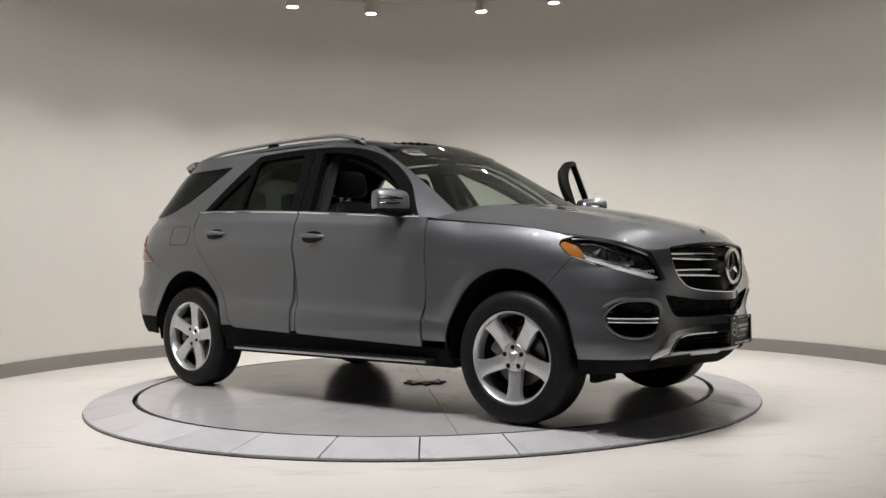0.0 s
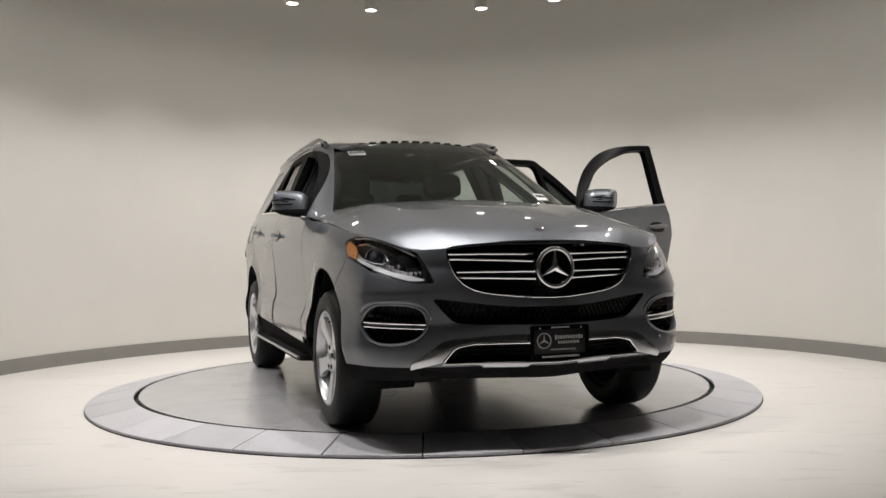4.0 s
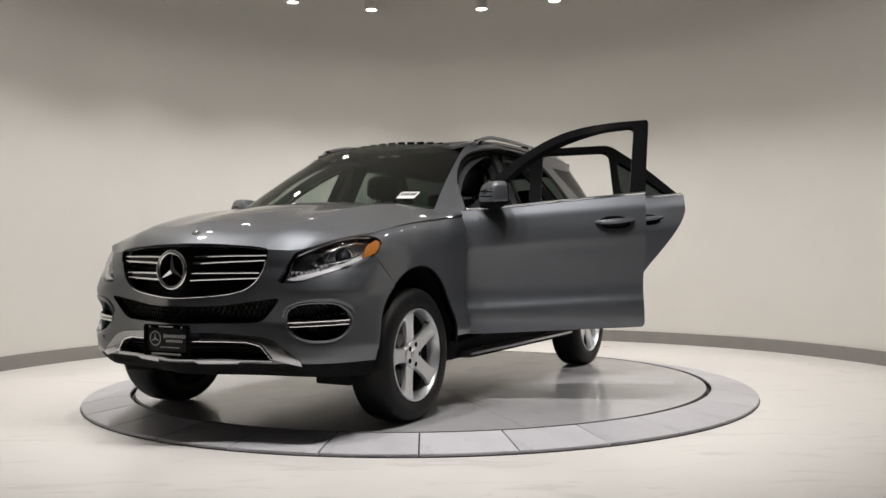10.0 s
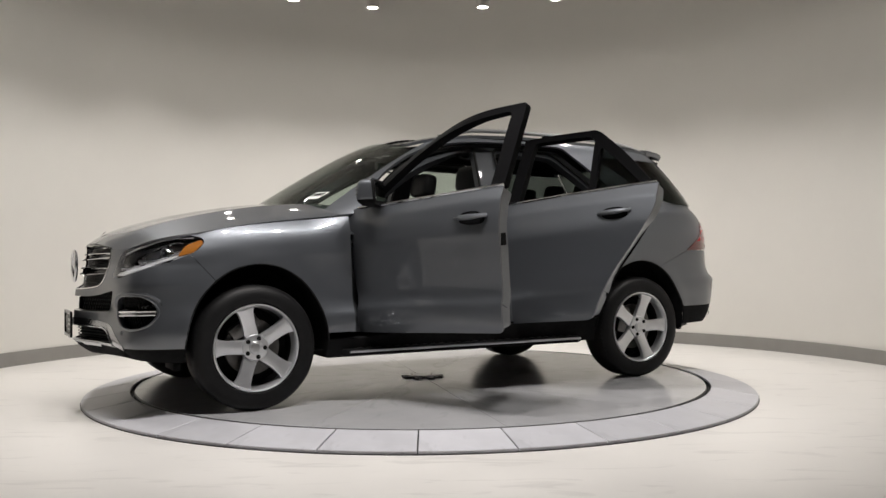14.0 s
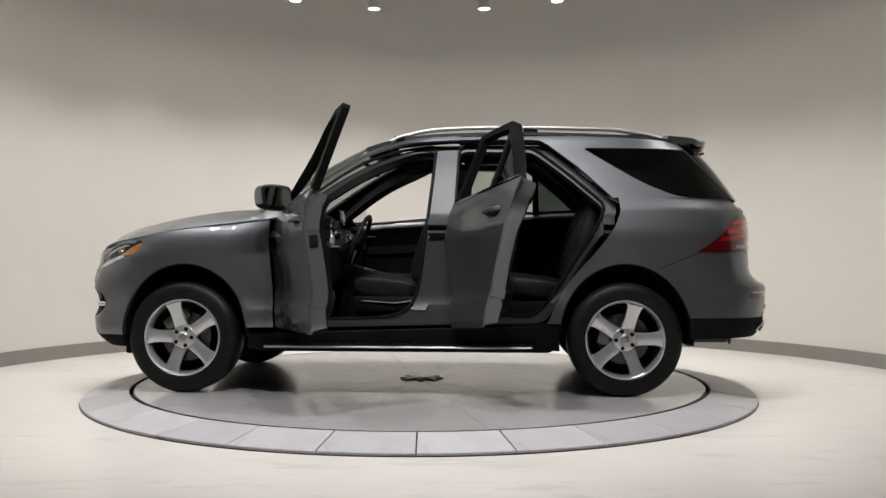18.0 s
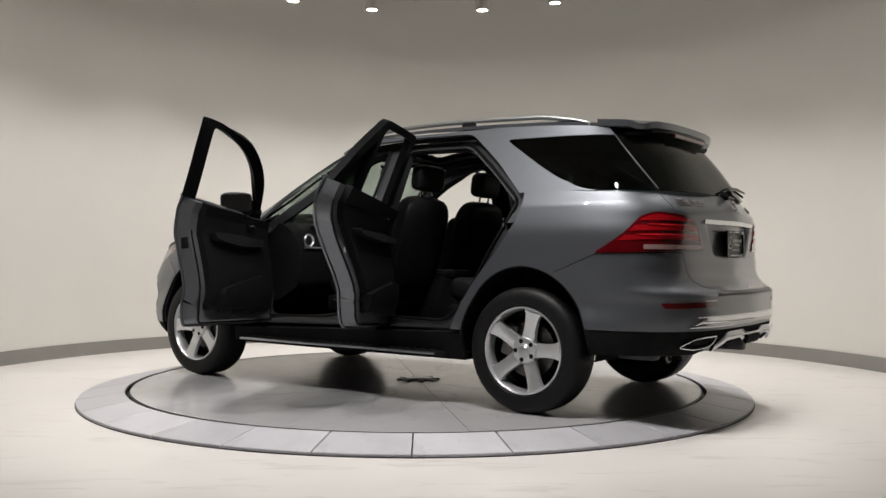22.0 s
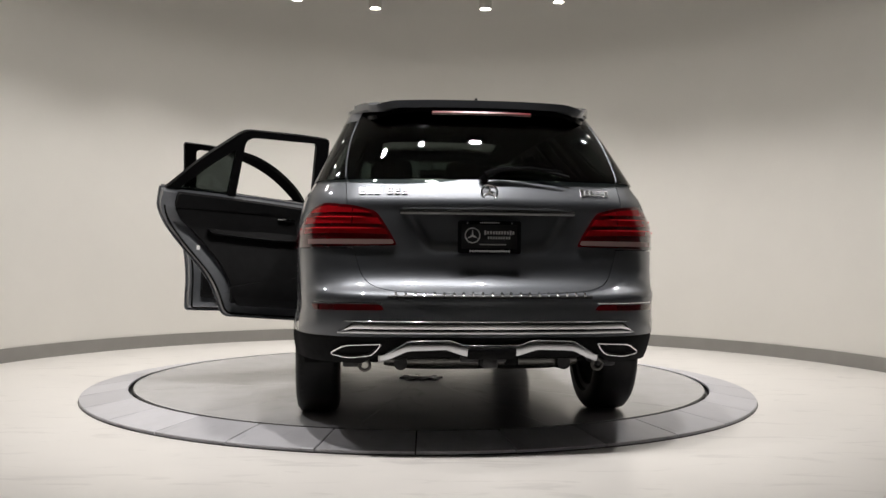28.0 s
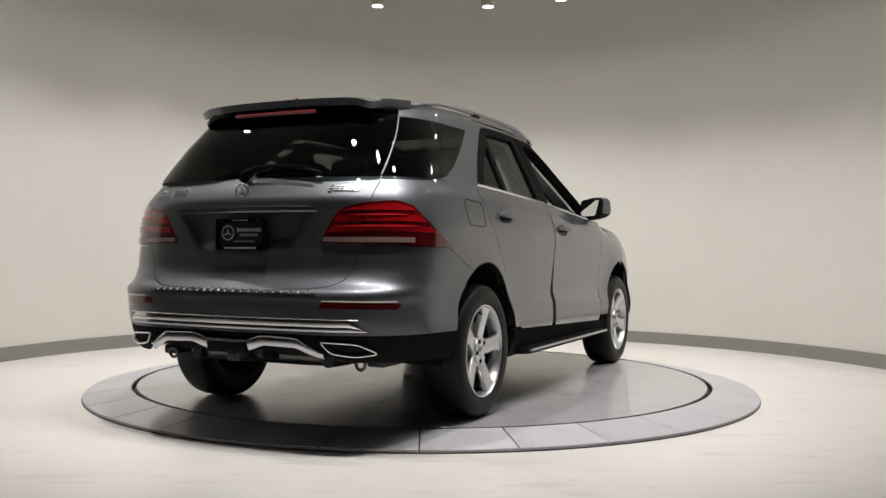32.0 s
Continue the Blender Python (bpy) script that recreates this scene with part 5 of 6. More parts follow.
# roof rails
RAIL = mat("rail_aluminium", (.40, .41, .42), .42, 1.0)
for s in (1, -1):
    rr = new("roof_rail")
    rr.parent = car
    yy = lambda x: s * (float(half_w(eave(x))) - .045)
    xs = np.linspace(.10, -1.74, 40)
    hgt = lambda x: float(eave(x)) + .010 + .048 * min(1, max(0, (.10 - x) / .30)) ** .6 * min(1, max(0, (x + 1.74) / .32)) ** .6
    V, F = tube([(x, yy(x), hgt(x)) for x in xs], .014, 8, flat=1.0)
    link_mesh("rail", V, F, RAIL, rr)
    for xf0, L0 in ((.0, .16), (-.86, .10), (-1.60, .18)):
        h = hgt(xf0)
        bm = bmesh.new()
        box(bm, xf0, yy(xf0), (h + float(eave(xf0))) / 2 - .004, L0, .030, max(h - float(eave(xf0)), .02), .010)
        part("foot", bm, TRIM, rr, "black rail foot")

# sunroof wind deflector, raised
wd = new("wind_deflector")
wd.parent = car
bm = bmesh.new()
V, F = tube([(.150, y, 1.728 - .16 * y * y) for y in np.linspace(-.43, .43, 13)], .008, 6, flat=.5)
bm.free()
link_mesh("bar", V, F, TRIM, wd)
for k in range(11):
    y = -.40 + .08 * k
    bm = bmesh.new()
    box(bm, .150, y, 1.737 - .16 * y * y, .030, .052, .020, .007)
    part("bump", bm, TRIM, wd)

# stickers inside the windscreen, writing as bars
def scr_pt(y, z, l):
    W, xf = float(half_w(z)), float(screen_x(z))
    sf = xf - .52
    return Vector((sf + .52 * max(1 - abs(y / W) ** 2.25, 1e-3) ** (1 / 2.25) + l, y, z + l))


for y0, z0, w0, h0 in ((.60, 1.29, .10, .045), (-.50, 1.615, .10, .035)):
    st = new("windscreen_sticker")
    st.parent = car
    o = [(y0 - w0 / 2, z0 - h0 / 2), (y0 + w0 / 2, z0 - h0 / 2), (y0 + w0 / 2, z0 + h0 / 2), (y0 - w0 / 2, z0 + h0 / 2)]
    part("paper", prism(o, .001, lambda a, b, d: scr_pt(a, b, .003 + d)), WHITE_PLASTIC if y0 > 0 else mat("grey_label", (.30, .31, .30), .5), st, "white paper sticker" if y0 > 0 else "grey sticker")
    bars("writing", [(y0 - w0 * .36 + k * w0 * .18, z0 + h0 * .12, w0 * .12, h0 * .45) for k in range(5)], lambda a, b, d: scr_pt(a, b, .0045 + d), TRIM, st, .0005)


# ---- the car: doors ----
OPEN_F = rounded([(.83, 1.20, .02), (.80, .90, .2), (.755, .62, .1), (.72, .487, .05), (.02, .505, .22), (-.10, .62, .15), (-.15, .95, .3), (-.185, 1.30, .3), (-.215, 1.668, .04), (-.05, 1.650, .1), (.19, 1.600, .2), (.41, 1.485, .15), (.60, 1.335, .1)], .05)
OPEN_R = rounded([(-.355, .525, .05), (-.345, 1.0, .2), (-.375, 1.664, .05), (-.875, 1.656, .06), (-1.10, 1.475, .1), (-1.345, 1.255, .05), (-1.29, 1.10, .12), (-1.14, .89, .2), (-.98, .62, .15), (-.86, .515, .06)], .05)
DOOR_ALL = rounded([(.868, 1.20, .03), (.868, 1.0, .2), (.835, .414, .02), (-.93, .470, .06), (-1.02, .62, .2), (-1.19, .90, .2), (-1.32, 1.07, .12), (-1.42, 1.27, .05), (-1.18, 1.502, .1), (-.93, 1.700, .05), (-.5, 1.710, .2), (-.05, 1.692, .2), (.21, 1.642, .2), (.44, 1.522, .15), (.63, 1.378, .1)], .05)
fOF, fOR, fALL = F_xz(OPEN_F), F_xz(OPEN_R), F_xz(DOOR_ALL)
SEAL = mat("rubber_seal", (.006, .006, .006), .6, spec=.12)


def side_surf(u, z):
    """The whole side in one sheet, lower body and cabin as one, by x along."""
    x = np.asarray(u, float)
    z = np.asarray(z, float)
    x, z = np.broadcast_arrays(x, z)
    W = half_w(z)
    xf = screen_x(np.maximum(z, 1.1))
    sf = xf - .52
    t = np.clip((x - sf) / .52, 0, .999)
    k = np.where(z > 1.12, (1 - t ** 2.25) ** (1 / 2.25), 1.0)
    return x, W * k + np.where(z < 1.2, crease(x, z), 0), z * np.ones_like(x)


xs_d = np.arange(-1.46, .90, .02)
zs_d = np.arange(.40, 1.74, .02)
for s in (1, -1):
    # frame and pillars wear the darkened body paint, shade included in its tone
    ap = solid("door_aperture", shell(side_surf, xs_d, zs_d, [shrink(fALL, -.01), not_(fOF), not_(fOR)], .055, lift=-.085, side=s, flip=True), SHADED_PAINT, car, "painted inner door frame and pillar")
    solid("pillar_trim", shell(side_surf, xs_d, zs_d, [shrink(fALL, .012), not_(shrink(fOF, -.012)), not_(shrink(fOR, -.012))], .012, lift=-.146, side=s, flip=True), CABIN, car, "black inner pillar trim")
    for O in (OPEN_F, OPEN_R):
        pts = []
        for x, z in O:
            p = side_surf(x, z)
            pts.append((float(p[0]), s * (float(p[1]) - .080), float(p[2])))
        V, F = tube(pts, .010, 6, closed=True, up=(0, 1, 0))
        link_mesh("door_seal", V, F, SEAL, car, "black rubber door seal")
    for x, z in ((-.165, 1.05), (-1.27, 1.12)):
        p = side_surf(x, z)
        V, F = tube([(x - .02, s * (float(p[1]) - .075), z - .02), (x - .02, s * (float(p[1]) - .05), z - .02), (x - .02, s * (float(p[1]) - .05), z + .02), (x - .02, s * (float(p[1]) - .075), z + .02)], .005, 6)
        link_mesh("striker", V, F, CHROME, car)


def door(side, front):
    hx, hy = (.855, .915) if front else (-.285, .935)
    d = new("front_door" if front else "rear_door")
    d.parent = car
    d["label"] = ("open" if side > 0 else "closed") + " grey door with black window frame"
    out = in_door_f if front else in_door_r
    x0, x1 = (-.36, .90) if front else (-1.46, -.27)
    us_ = u_side[(low(u_side, .8)[0] > x0) & (low(u_side, .8)[0] < x1)]
    solid("door_skin", shell(low, us_, np.arange(.39, 1.36, .018), [shrink(out), below_belt], .012, side=side), PAINT, d)
    xs = np.arange(x0, x1, .02)
    zs = np.arange(.39, 1.36, .02)
    solid("door_box", shell(side_surf, xs, zs, [shrink(out, .014), lambda x, y, z: belt(x) - .004 - z], .085, lift=-.013, side=side, flip=True), LIT_PAINT, d, "painted inner door panel")
    solid("lining", shell(side_surf, xs, zs, [shrink(out, .102), lambda x, y, z: belt(x) + .004 - z], .045, lift=-.095, side=side, flip=True), CABIN, d, "black door lining")
    sx = lambda x, z, l: Vector((x, side * (float(side_surf(x, z)[1]) - l), z))
    # armrest, pull, pocket
    xa, xb = (.58, -.12) if front else (-.42, -1.12)
    za = .93 if front else .98
    xm = (xa + xb) / 2
    fine = np.arange(.42, 1.12, .012)
    AR = rounded([(xa + .02, za + .035, .02), (xm, za + .045, .2), (xb, za + .075, .03), (xb + .02, za + .015, .03), (xm, za - .025, .2), (xa, za - .02, .03)], .03)
    solid("armrest", shell(side_surf, xs, fine, [F_xz(AR)], .055, lift=-.138, side=side, flip=True), LEATHER, d)
    V, F = tube([sx(x, belt(x) - .085, .142) for x in np.linspace(xa + .02, xb + .10, 8)], .004, 6)
    link_mesh("trim_strip", V, F, SATIN, d, "silver trim strip")
    xh = xa - .06 if front else xa - .1
    V, F = tube([sx(xh, za + .14, .150), sx(xh - .05, za + .145, .165), sx(xh - .12, za + .14, .155)], .009, 8)
    link_mesh("inner_handle", V, F, CHROME, d)
    PK = rounded([(xa, .52, .05), (xb + .10, .53, .08), (xb + .06, .66, .06), (xm, .69, .2), (xa + .01, .73, .05)], .04)
    solid("door_pocket", shell(side_surf, xs, fine, [F_xz(PK), shrink(out, .09)], .04, lift=-.138, side=side, flip=True), CABIN, d)
    if not front:
        bm = bmesh.new()
        box(bm, 0, 0, 0, .022, .004, .030, .001)
        part("sticker", bm, WHITE_PLASTIC, d, "small white sticker").matrix_basis = Matrix.Translation(sx(-1.15, .905, .0995))
    V, F = lathe([(.0, .012), (.06, .012), (.075, .004), (.08, -.01)], 24, "y")
    ob = link_mesh("speaker", V, F, TRIM, d)
    ob.matrix_basis = Matrix.Translation(sx(xa - .06, .66, .150)) @ pose(0, 0, 0, 0, 0, 180 if side > 0 else 0)
    # seal round the door box
    o2 = [(x, z) for x, z in (door_f_out if front else door_r_out) if z < float(belt(x)) - .03]
    cen = np.mean(o2, 0)
    V, F = tube([sx(*(cen + (np.array(p) - cen) * .93), .100) for p in o2], .007, 6, up=(0, 1, 0))
    link_mesh("seal", V, F, SEAL, d, "black rubber seal")
    # latch and sticker on the shut face
    xl = -.255 if front else -1.24
    zl = .95 if front else 1.0
    bm = bmesh.new()
    box(bm, xl + (.0 if front else .02), side * (float(half_w(zl)) - .055), zl, .03, .05, .07, .006)
    part("latch", bm, TRIM, d)
    # glass frame
    lean = lambda z: .05 * np.clip((z - 1.25) / .45, 0, 1)
    lim = (lambda x, y, z: x + .287 + lean(z)) if front else (lambda x, y, z: -.297 - lean(z) - x)
    fx = lambda x, y, z: np.minimum(in_dlo(x, y, z) - .003, lim(x, y, z))
    if front:
        GL = rounded([(.66, 1.13, .02), (.66, 1.265, .03), (.41, 1.478, .12), (.19, 1.592, .2), (-.05, 1.645, .2), (-.245, 1.660, .03), (-.180, 1.13, 0)], .04)
        PN = None
    else:
        GL = rounded([(-.375, 1.13, 0), (-.43, 1.664, .03), (-.885, 1.654, .05), (-.915, 1.62, .02), (-.93, 1.13, 0)], .03)
        PN = rounded([(-.985, 1.13, 0), (-.965, 1.575, .02), (-1.11, 1.465, .05), (-1.365, 1.24, .02), (-1.365, 1.13, 0)], .03)
    gl = F_xz(GL)
    zf = np.arange(1.12, 1.74, .016)
    fl = [fx, not_(gl), lambda x, y, z: z - belt(x) - .002]
    if PN is not None:
        pn = F_xz(PN)
        fl.append(not_(pn))
        ob = solid("fixed_pane", shell(side_surf, xs, zf, [shrink(pn, -.006), lambda x, y, z: z - belt(x)], .005, lift=-.012, side=side, flip=True), TINT, d, "tinted fixed quarter pane")
    solid("window_frame", shell(side_surf, xs, zf, fl, .045, lift=.001, side=side, flip=True), FRAME_BLACK, d, "satin black window frame")
    if side < 0 and not front:
        ob = solid("pane", shell(side_surf, xs, zf, [shrink(gl, -.006), lambda x, y, z: z - belt(x)], .005, lift=-.014, side=side, flip=True), REAR_DOOR_GLASS, d, "tinted door glass")
    # bright belt strip
    xe = np.linspace(.80 if front else -.30, -.285 if front else -1.405, 24)
    V, F = tube([sx(x, float(belt(x)) + .004, -.004) for x in xe], .008, 6, flat=1.0)
    link_mesh("belt_strip", V, F, CHROME, d, "chrome belt strip")
    # outer handle over a flat black patch that stands for its cup's shade
    xc, zc = (-.095, 1.078) if front else (-1.14, 1.128)
    cup = rounded([(xc - .105, zc - .018, .03), (xc - .06, zc + .034, .05), (xc + .06, zc + .034, .05), (xc + .105, zc - .004, .03), (xc + .06, zc - .040, .05), (xc - .06, zc - .042, .05)], .04)
    fc = F_xz(cup)
    solid("handle_cup", shell(side_surf, np.arange(xc - .13, xc + .13, .010), np.arange(zc - .06, zc + .06, .010), [fc], .004, lift=.0022, side=side, flip=True), GLOSS_BLACK, d, "flat dark patch standing for the shaded handle recess")
    V, F = tube([sx(xc + q * .112, zc + .004 - q * .006, -.004 - .034 * (1 - abs(q) ** 3)) for q in np.linspace(-1, 1, 15)], [.010 + .006 * math.sin(math.pi * k / 14) for k in range(15)], 8, flat=1.0)
    link_mesh("handle", V, F, PAINT, d)
    V, F = tube([sx(xc + q * .095, zc - .002 - q * .006, -.040 + .024 * abs(q) ** 3) for q in np.linspace(-1, 1, 13)], .004, 6)
    link_mesh("handle_chrome", V, F, CHROME, d, "chrome handle edge")
    if front:
        mirror(d, side)
    return d, pose(hx, hy * side, 0)


def mirror(d, s):
    """Door mirror: rounded housing, glass, arm and slim lamp lines."""
    MX = .615
    mi = new("door_mirror")
    mi.parent = d
    bm = bmesh.new()
    bmesh.ops.create_uvsphere(bm, u_segments=32, v_segments=18, radius=1)
    for v in bm.verts:
        x, y, z = v.co
        p = 2 / 4.6
        sg = lambda q: math.copysign(abs(q) ** p, q)
        X, Y, Z = sg(x), sg(y), sg(z)
        X = max(X, -.35)
        taper = 1 - .12 * max(Y * s, 0)
        v.co = (.085 * X * (1 - .25 * max(0, Z)), .110 * Y, .082 * Z * taper + .012 * Y * s)
    c = Vector((MX, s * .985, 1.262))
    bmesh.ops.translate(bm, verts=bm.verts, vec=c)
    lower = bm.copy()
    for m_, up in ((bm, 1), (lower, -1)):
        r = bmesh.ops.bisect_plane(m_, geom=m_.verts[:] + m_.edges[:] + m_.faces[:], plane_co=(0, 0, 1.222), plane_no=(0, 0, up), clear_inner=True)
        bmesh.ops.edgeloop_fill(m_, edges=[e for e in r["geom_cut"] if isinstance(e, bmesh.types.BMEdge)])
    part("housing", bm, PAINT, mi, angle=1.3)
    part("lower_cap", lower, TRIM, mi, "black lower mirror shell", angle=1.3)
    for z0, inner in ((.020, -.45), (-.008, -.30)):
        run = []
        for q in np.linspace(inner, .93, 14):
            Z = (z0 - .012 * q) / (.082 * (1 - .12 * max(q, 0)))
            X = max(1 - abs(q) ** 4.6 - abs(Z) ** 4.6, 0) ** (1 / 4.6)
            run.append(tuple(c + Vector((.085 * X * (1 - .25 * max(0, Z)), s * .110 * q, z0))))
        V, F = tube(run, [.0045] * 11 + [.004, .003, .002], 6)
        link_mesh("indicator_line", V, F, GLOSS_BLACK, mi, "slim dark indicator strip")
    o = rounded([(-.100, -.062, .03), (.090, -.052, .03), (.093, .062, .03), (-.100, .056, .03)], .03)
    part("glass", prism(o, .004, lambda a, b, dd: (MX - .042 - dd, s * (.985 + a), 1.262 + b)), mat("mirror_glass", (.75, .77, .78), .02, 1.0), mi, "mirror glass")
    bm = prism(rounded([(-.110, -.072, .035), (.102, -.062, .035), (.105, .072, .035), (-.110, .066, .035)], .03), .014, lambda a, b, dd: (MX - .026 - dd, s * (.985 + a), 1.262 + b), .002)
    part("glass_frame", bm, TRIM, mi)
    V, F = tube([(.73, s * .86, 1.192), (.68, s * .905, 1.200), (MX + .02, s * .94, 1.212)], [.030, .028, .028], 10, flat=.8)
    link_mesh("mirror_arm", V, F, TRIM, d)
    bm = prism([(.66, 1.185), (.83, 1.165), (.66, 1.262)], .02, lambda a, b, dd: (a, s * (float(half_w(b)) - .03 + dd), b), .003)
    part("sail_panel", bm, TRIM, d)
    for k in range(2):
        V, F = tube([(MX + .083 - .012 * abs(q) - .004 * k, s * (1.0 + .078 * q), 1.270 + .022 * k + .006 * q) for q in np.linspace(-1, 1, 9)], .0042, 5)
        link_mesh("lamp_line", V, F, GLOSS_BLACK, mi, "dark lamp line")
    mi.matrix_basis = Matrix.Translation(c) @ pose(0, 0, 0, 0, 0, s * 26) @ Matrix.Translation(-c)


DOORS = []
for side in (1, -1):
    for front in (True, False):
        d, hinge = door(side, front)
        DOORS.append((d, hinge, side, front))

# ---- the car: underside, arches, steps ----
for s in (1, -1):
    for cx, nm in ((AX, "front"), (-AX, "rear")):
        V, F = [], []
        n = 36
        for i in range(n + 1):
            a = radians(-25 + 230 * i / n)
            x, z = cx + .445 * math.cos(a), max(.372 + .505 * math.sin(a), .33)
            yo = float(half_w(min(max(z, .35), 1.0))) - .035
            V += [(x, s * yo, z), (x, s * .52, z)]
        for i in range(n):
            F.append((2 * i, 2 * i + 1, 2 * i + 3, 2 * i + 2))
        V.append((cx, s * .53, .372))
        F += [(2 * i + 1, len(V) - 1, 2 * i + 3) for i in range(n)]
        link_mesh("wheel_arch_liner", V, F, TRIM, car, "black wheel arch liner")
        pts = []
        for i in range(41):
            a = radians(-14 + 208 * i / 40)
            x, z = cx - (.018 if cx > 0 else 0) + .425 * math.cos(a), .372 + .488 * math.sin(a)
            if z > .36:
                uu = np.linspace(.35, 2.9, 2500)
                q = low(uu, np.full(2500, z))
                k = int(np.argmin(np.abs(q[0] - x)))
                pts.append((x, s * (float(q[1][k]) - .006), z))
        V, F = tube(pts, .007, 6, up=(0, 1, 0))
        link_mesh("arch_lip", V, F, TRIM, car, "black arch lip")
        V, F = tube([(cx, s * .30, .34), (cx, s * .72, .37)], .04, 10)
        link_mesh("axle", V, F, DARK_METAL, car)
    st = new("running_board")
    st.parent = car
    o = rounded([(.93, .86, .02), (.90, 1.0, .06), (-.86, 1.0, .06), (-.93, .86, .02)], .03)
    part("step", prism(o, .035, lambda a, b, d_: (a, s * b, .296 + d_), .010), TRIM, st)
    V, F = tube([(x, s * 1.003, .318) for x in np.linspace(.89, -.86, 12)], .010, 8, flat=.8)
    link_mesh("bright_edge", V, F, SATIN, st, "satin metal edge")
    for k in range(26):
        bm = bmesh.new()
        box(bm, .80 - k * .064, s * .945, .333, .034, .05, .006, .002)
        part("tread_pad", bm, SEAL, st)
    for x in (.6, 0, -.6):
        bm = bmesh.new()
        box(bm, x, s * .80, .30, .05, .2, .03, .006)
        part("bracket", bm, DARK_METAL, st)
bm = bmesh.new()
box(bm, 0, 0, .33, 2.0, 1.72, .12, .03)
box(bm, 1.55, 0, .56, 1.15, 1.0, .46, .04)
box(bm, -1.65, 0, .52, 1.35, 1.0, .26, .04)
box(bm, 1.98, 0, .40, .35, 1.3, .16, .03)
box(bm, -2.22, 0, .50, .22, 1.5, .12, .03)
part("underbody", bm, TRIM, car, "black underbody and chassis")
fc = rounded([(-1.695, 1.06, .03), (-1.47, 1.055, .03), (-1.455, 1.19, .04), (-1.69, 1.20, .04)], .03)
pf = [low(np.linspace(1, 2.4, 600), np.full(600, z)) for _, z in fc]
V, F = tube([(x, -(float(q[1][int(np.argmin(np.abs(q[0] - x)))]) + .0005), z) for (x, z), q in zip(fc, pf)], .002, 4, closed=True, up=(0, 1, 0))
link_mesh("fuel_flap_gap", V, F, TRIM, car, "fuel flap outline")

# ---- the car: cabin ----
bm = bmesh.new()
box(bm, -.30, 0, .435, 2.5, 1.62, .03, .005)
part("cabin_floor", bm, CARPET, car, "black carpet")
bm = bmesh.new()
box(bm, .98, 0, .75, .06, 1.6, .66, .02)
part("bulkhead", bm, CARPET, car)


def lining(x, v):
    a, b, c = roof(x, v)
    return a, b * .93, c - .045


solid("headliner", shell(lining, np.arange(-1.95, .20, .04), np.linspace(-1, 1, 25), [lambda x, y, z: -hole(x, y)], .015, flip=True), HEADLINER, car, "dark cloth headliner")
dash = new("dashboard")
dash.parent = car
o = rounded([(.52, .70, .05), (.50, .95, .08), (.58, 1.10, .08), (.72, 1.165, .08), (1.0, 1.18, .05), (1.0, .62, 0), (.75, .58, .05)], .05)
part("dash_body", prism(o, 1.58, lambda a, b, d_: (a, d_ - .79, b), 0), CABIN, dash)
V, F = tube([(.60, y, 1.135 - .02 * abs(q)) for q, y in ((q, .37 + .19 * q) for q in np.linspace(-1, 1, 9))], [.03, .055, .065, .07, .07, .07, .065, .055, .03], 10)
link_mesh("instrument_hood", V, F, LEATHER, dash)
for y in (.27, .47):
    V, F = lathe([(.062, .0), (.068, .012), (.072, .0)], 24, "x")
    ob = link_mesh("dial_ring", V, F, CHROME, dash)
    ob.matrix_basis = pose(.545, y, 1.10, 0, 0, 180)
for y in (.70, .08, -.08, -.70):
    V, F = lathe([(.036, .0), (.045, .014), (.050, .0)], 20, "x")
    ob = link_mesh("air_vent", V, F, SATIN, dash)
    ob.matrix_basis = pose(.505, y, 1.03, 0, 0, 180)
bm = bmesh.new()
box(bm, .56, 0, 1.20, .02, .22, .12, .008)
part("screen", bm, GLOSS_BLACK, dash, "dark centre screen")
V, F = tube([(.50, y, .975) for y in np.linspace(-.74, .74, 9)], .008, 6)
link_mesh("trim_strip", V, F, SATIN, dash)
sw = new("steering_wheel")
sw.parent = car
mS = pose(.36, .37, 1.02, 0, -22, 0)
V, F = tube([(0, .187 * math.cos(a), .187 * math.sin(a)) for a in np.linspace(0, 2 * math.pi, 41)[:-1]], .016, 10, closed=True, up=(1, 0, 0))
link_mesh("rim", V, F, LEATHER, sw).matrix_basis = mS
V, F = lathe([(.0, -.035), (.055, -.03), (.075, -.01), (.075, .03), (.0, .04)], 28, "x")
link_mesh("hub", V, F, CABIN, sw).matrix_basis = mS
for a in (0, math.pi, -math.pi / 2):
    V, F = tube([(0, .05 * math.cos(a), .05 * math.sin(a)), (0, .18 * math.cos(a), .18 * math.sin(a))], .017, 8, flat=.6, up=(1, 0, 0))
    link_mesh("spoke", V, F, SATIN, sw, "silver wheel spoke").matrix_basis = mS
V, F = tube([(.40, .37, 1.0), (.62, .37, .90)], .035, 10)
link_mesh("column", V, F, CABIN, sw)
for y in (.20, .54):
    V, F = tube([(.43, .37, 1.02), (.42, y, 1.05)], .008, 6)
    link_mesh("stalk", V, F, CABIN, sw)
con = new("centre_console")
con.parent = car
o = rounded([(.55, .45, 0), (.52, .86, .05), (.20, .76, .08), (-.25, .78, .06), (-.42, .74, .05), (-.42, .45, 0)], .04)
part("console_body", prism(o, .26, lambda a, b, d_: (a, d_ - .13, b), .015), CABIN, con)
bm = bmesh.new()
box(bm, -.22, 0, .79, .34, .24, .06, .02)
part("armrest", bm, LEATHER, con)
for y in (.10, -.10):
    V, F = tube([(.46, y, .835), (.20, y, .775), (0, y, .775)], .006, 6)
    link_mesh("trim_strip", V, F, CHROME, con)


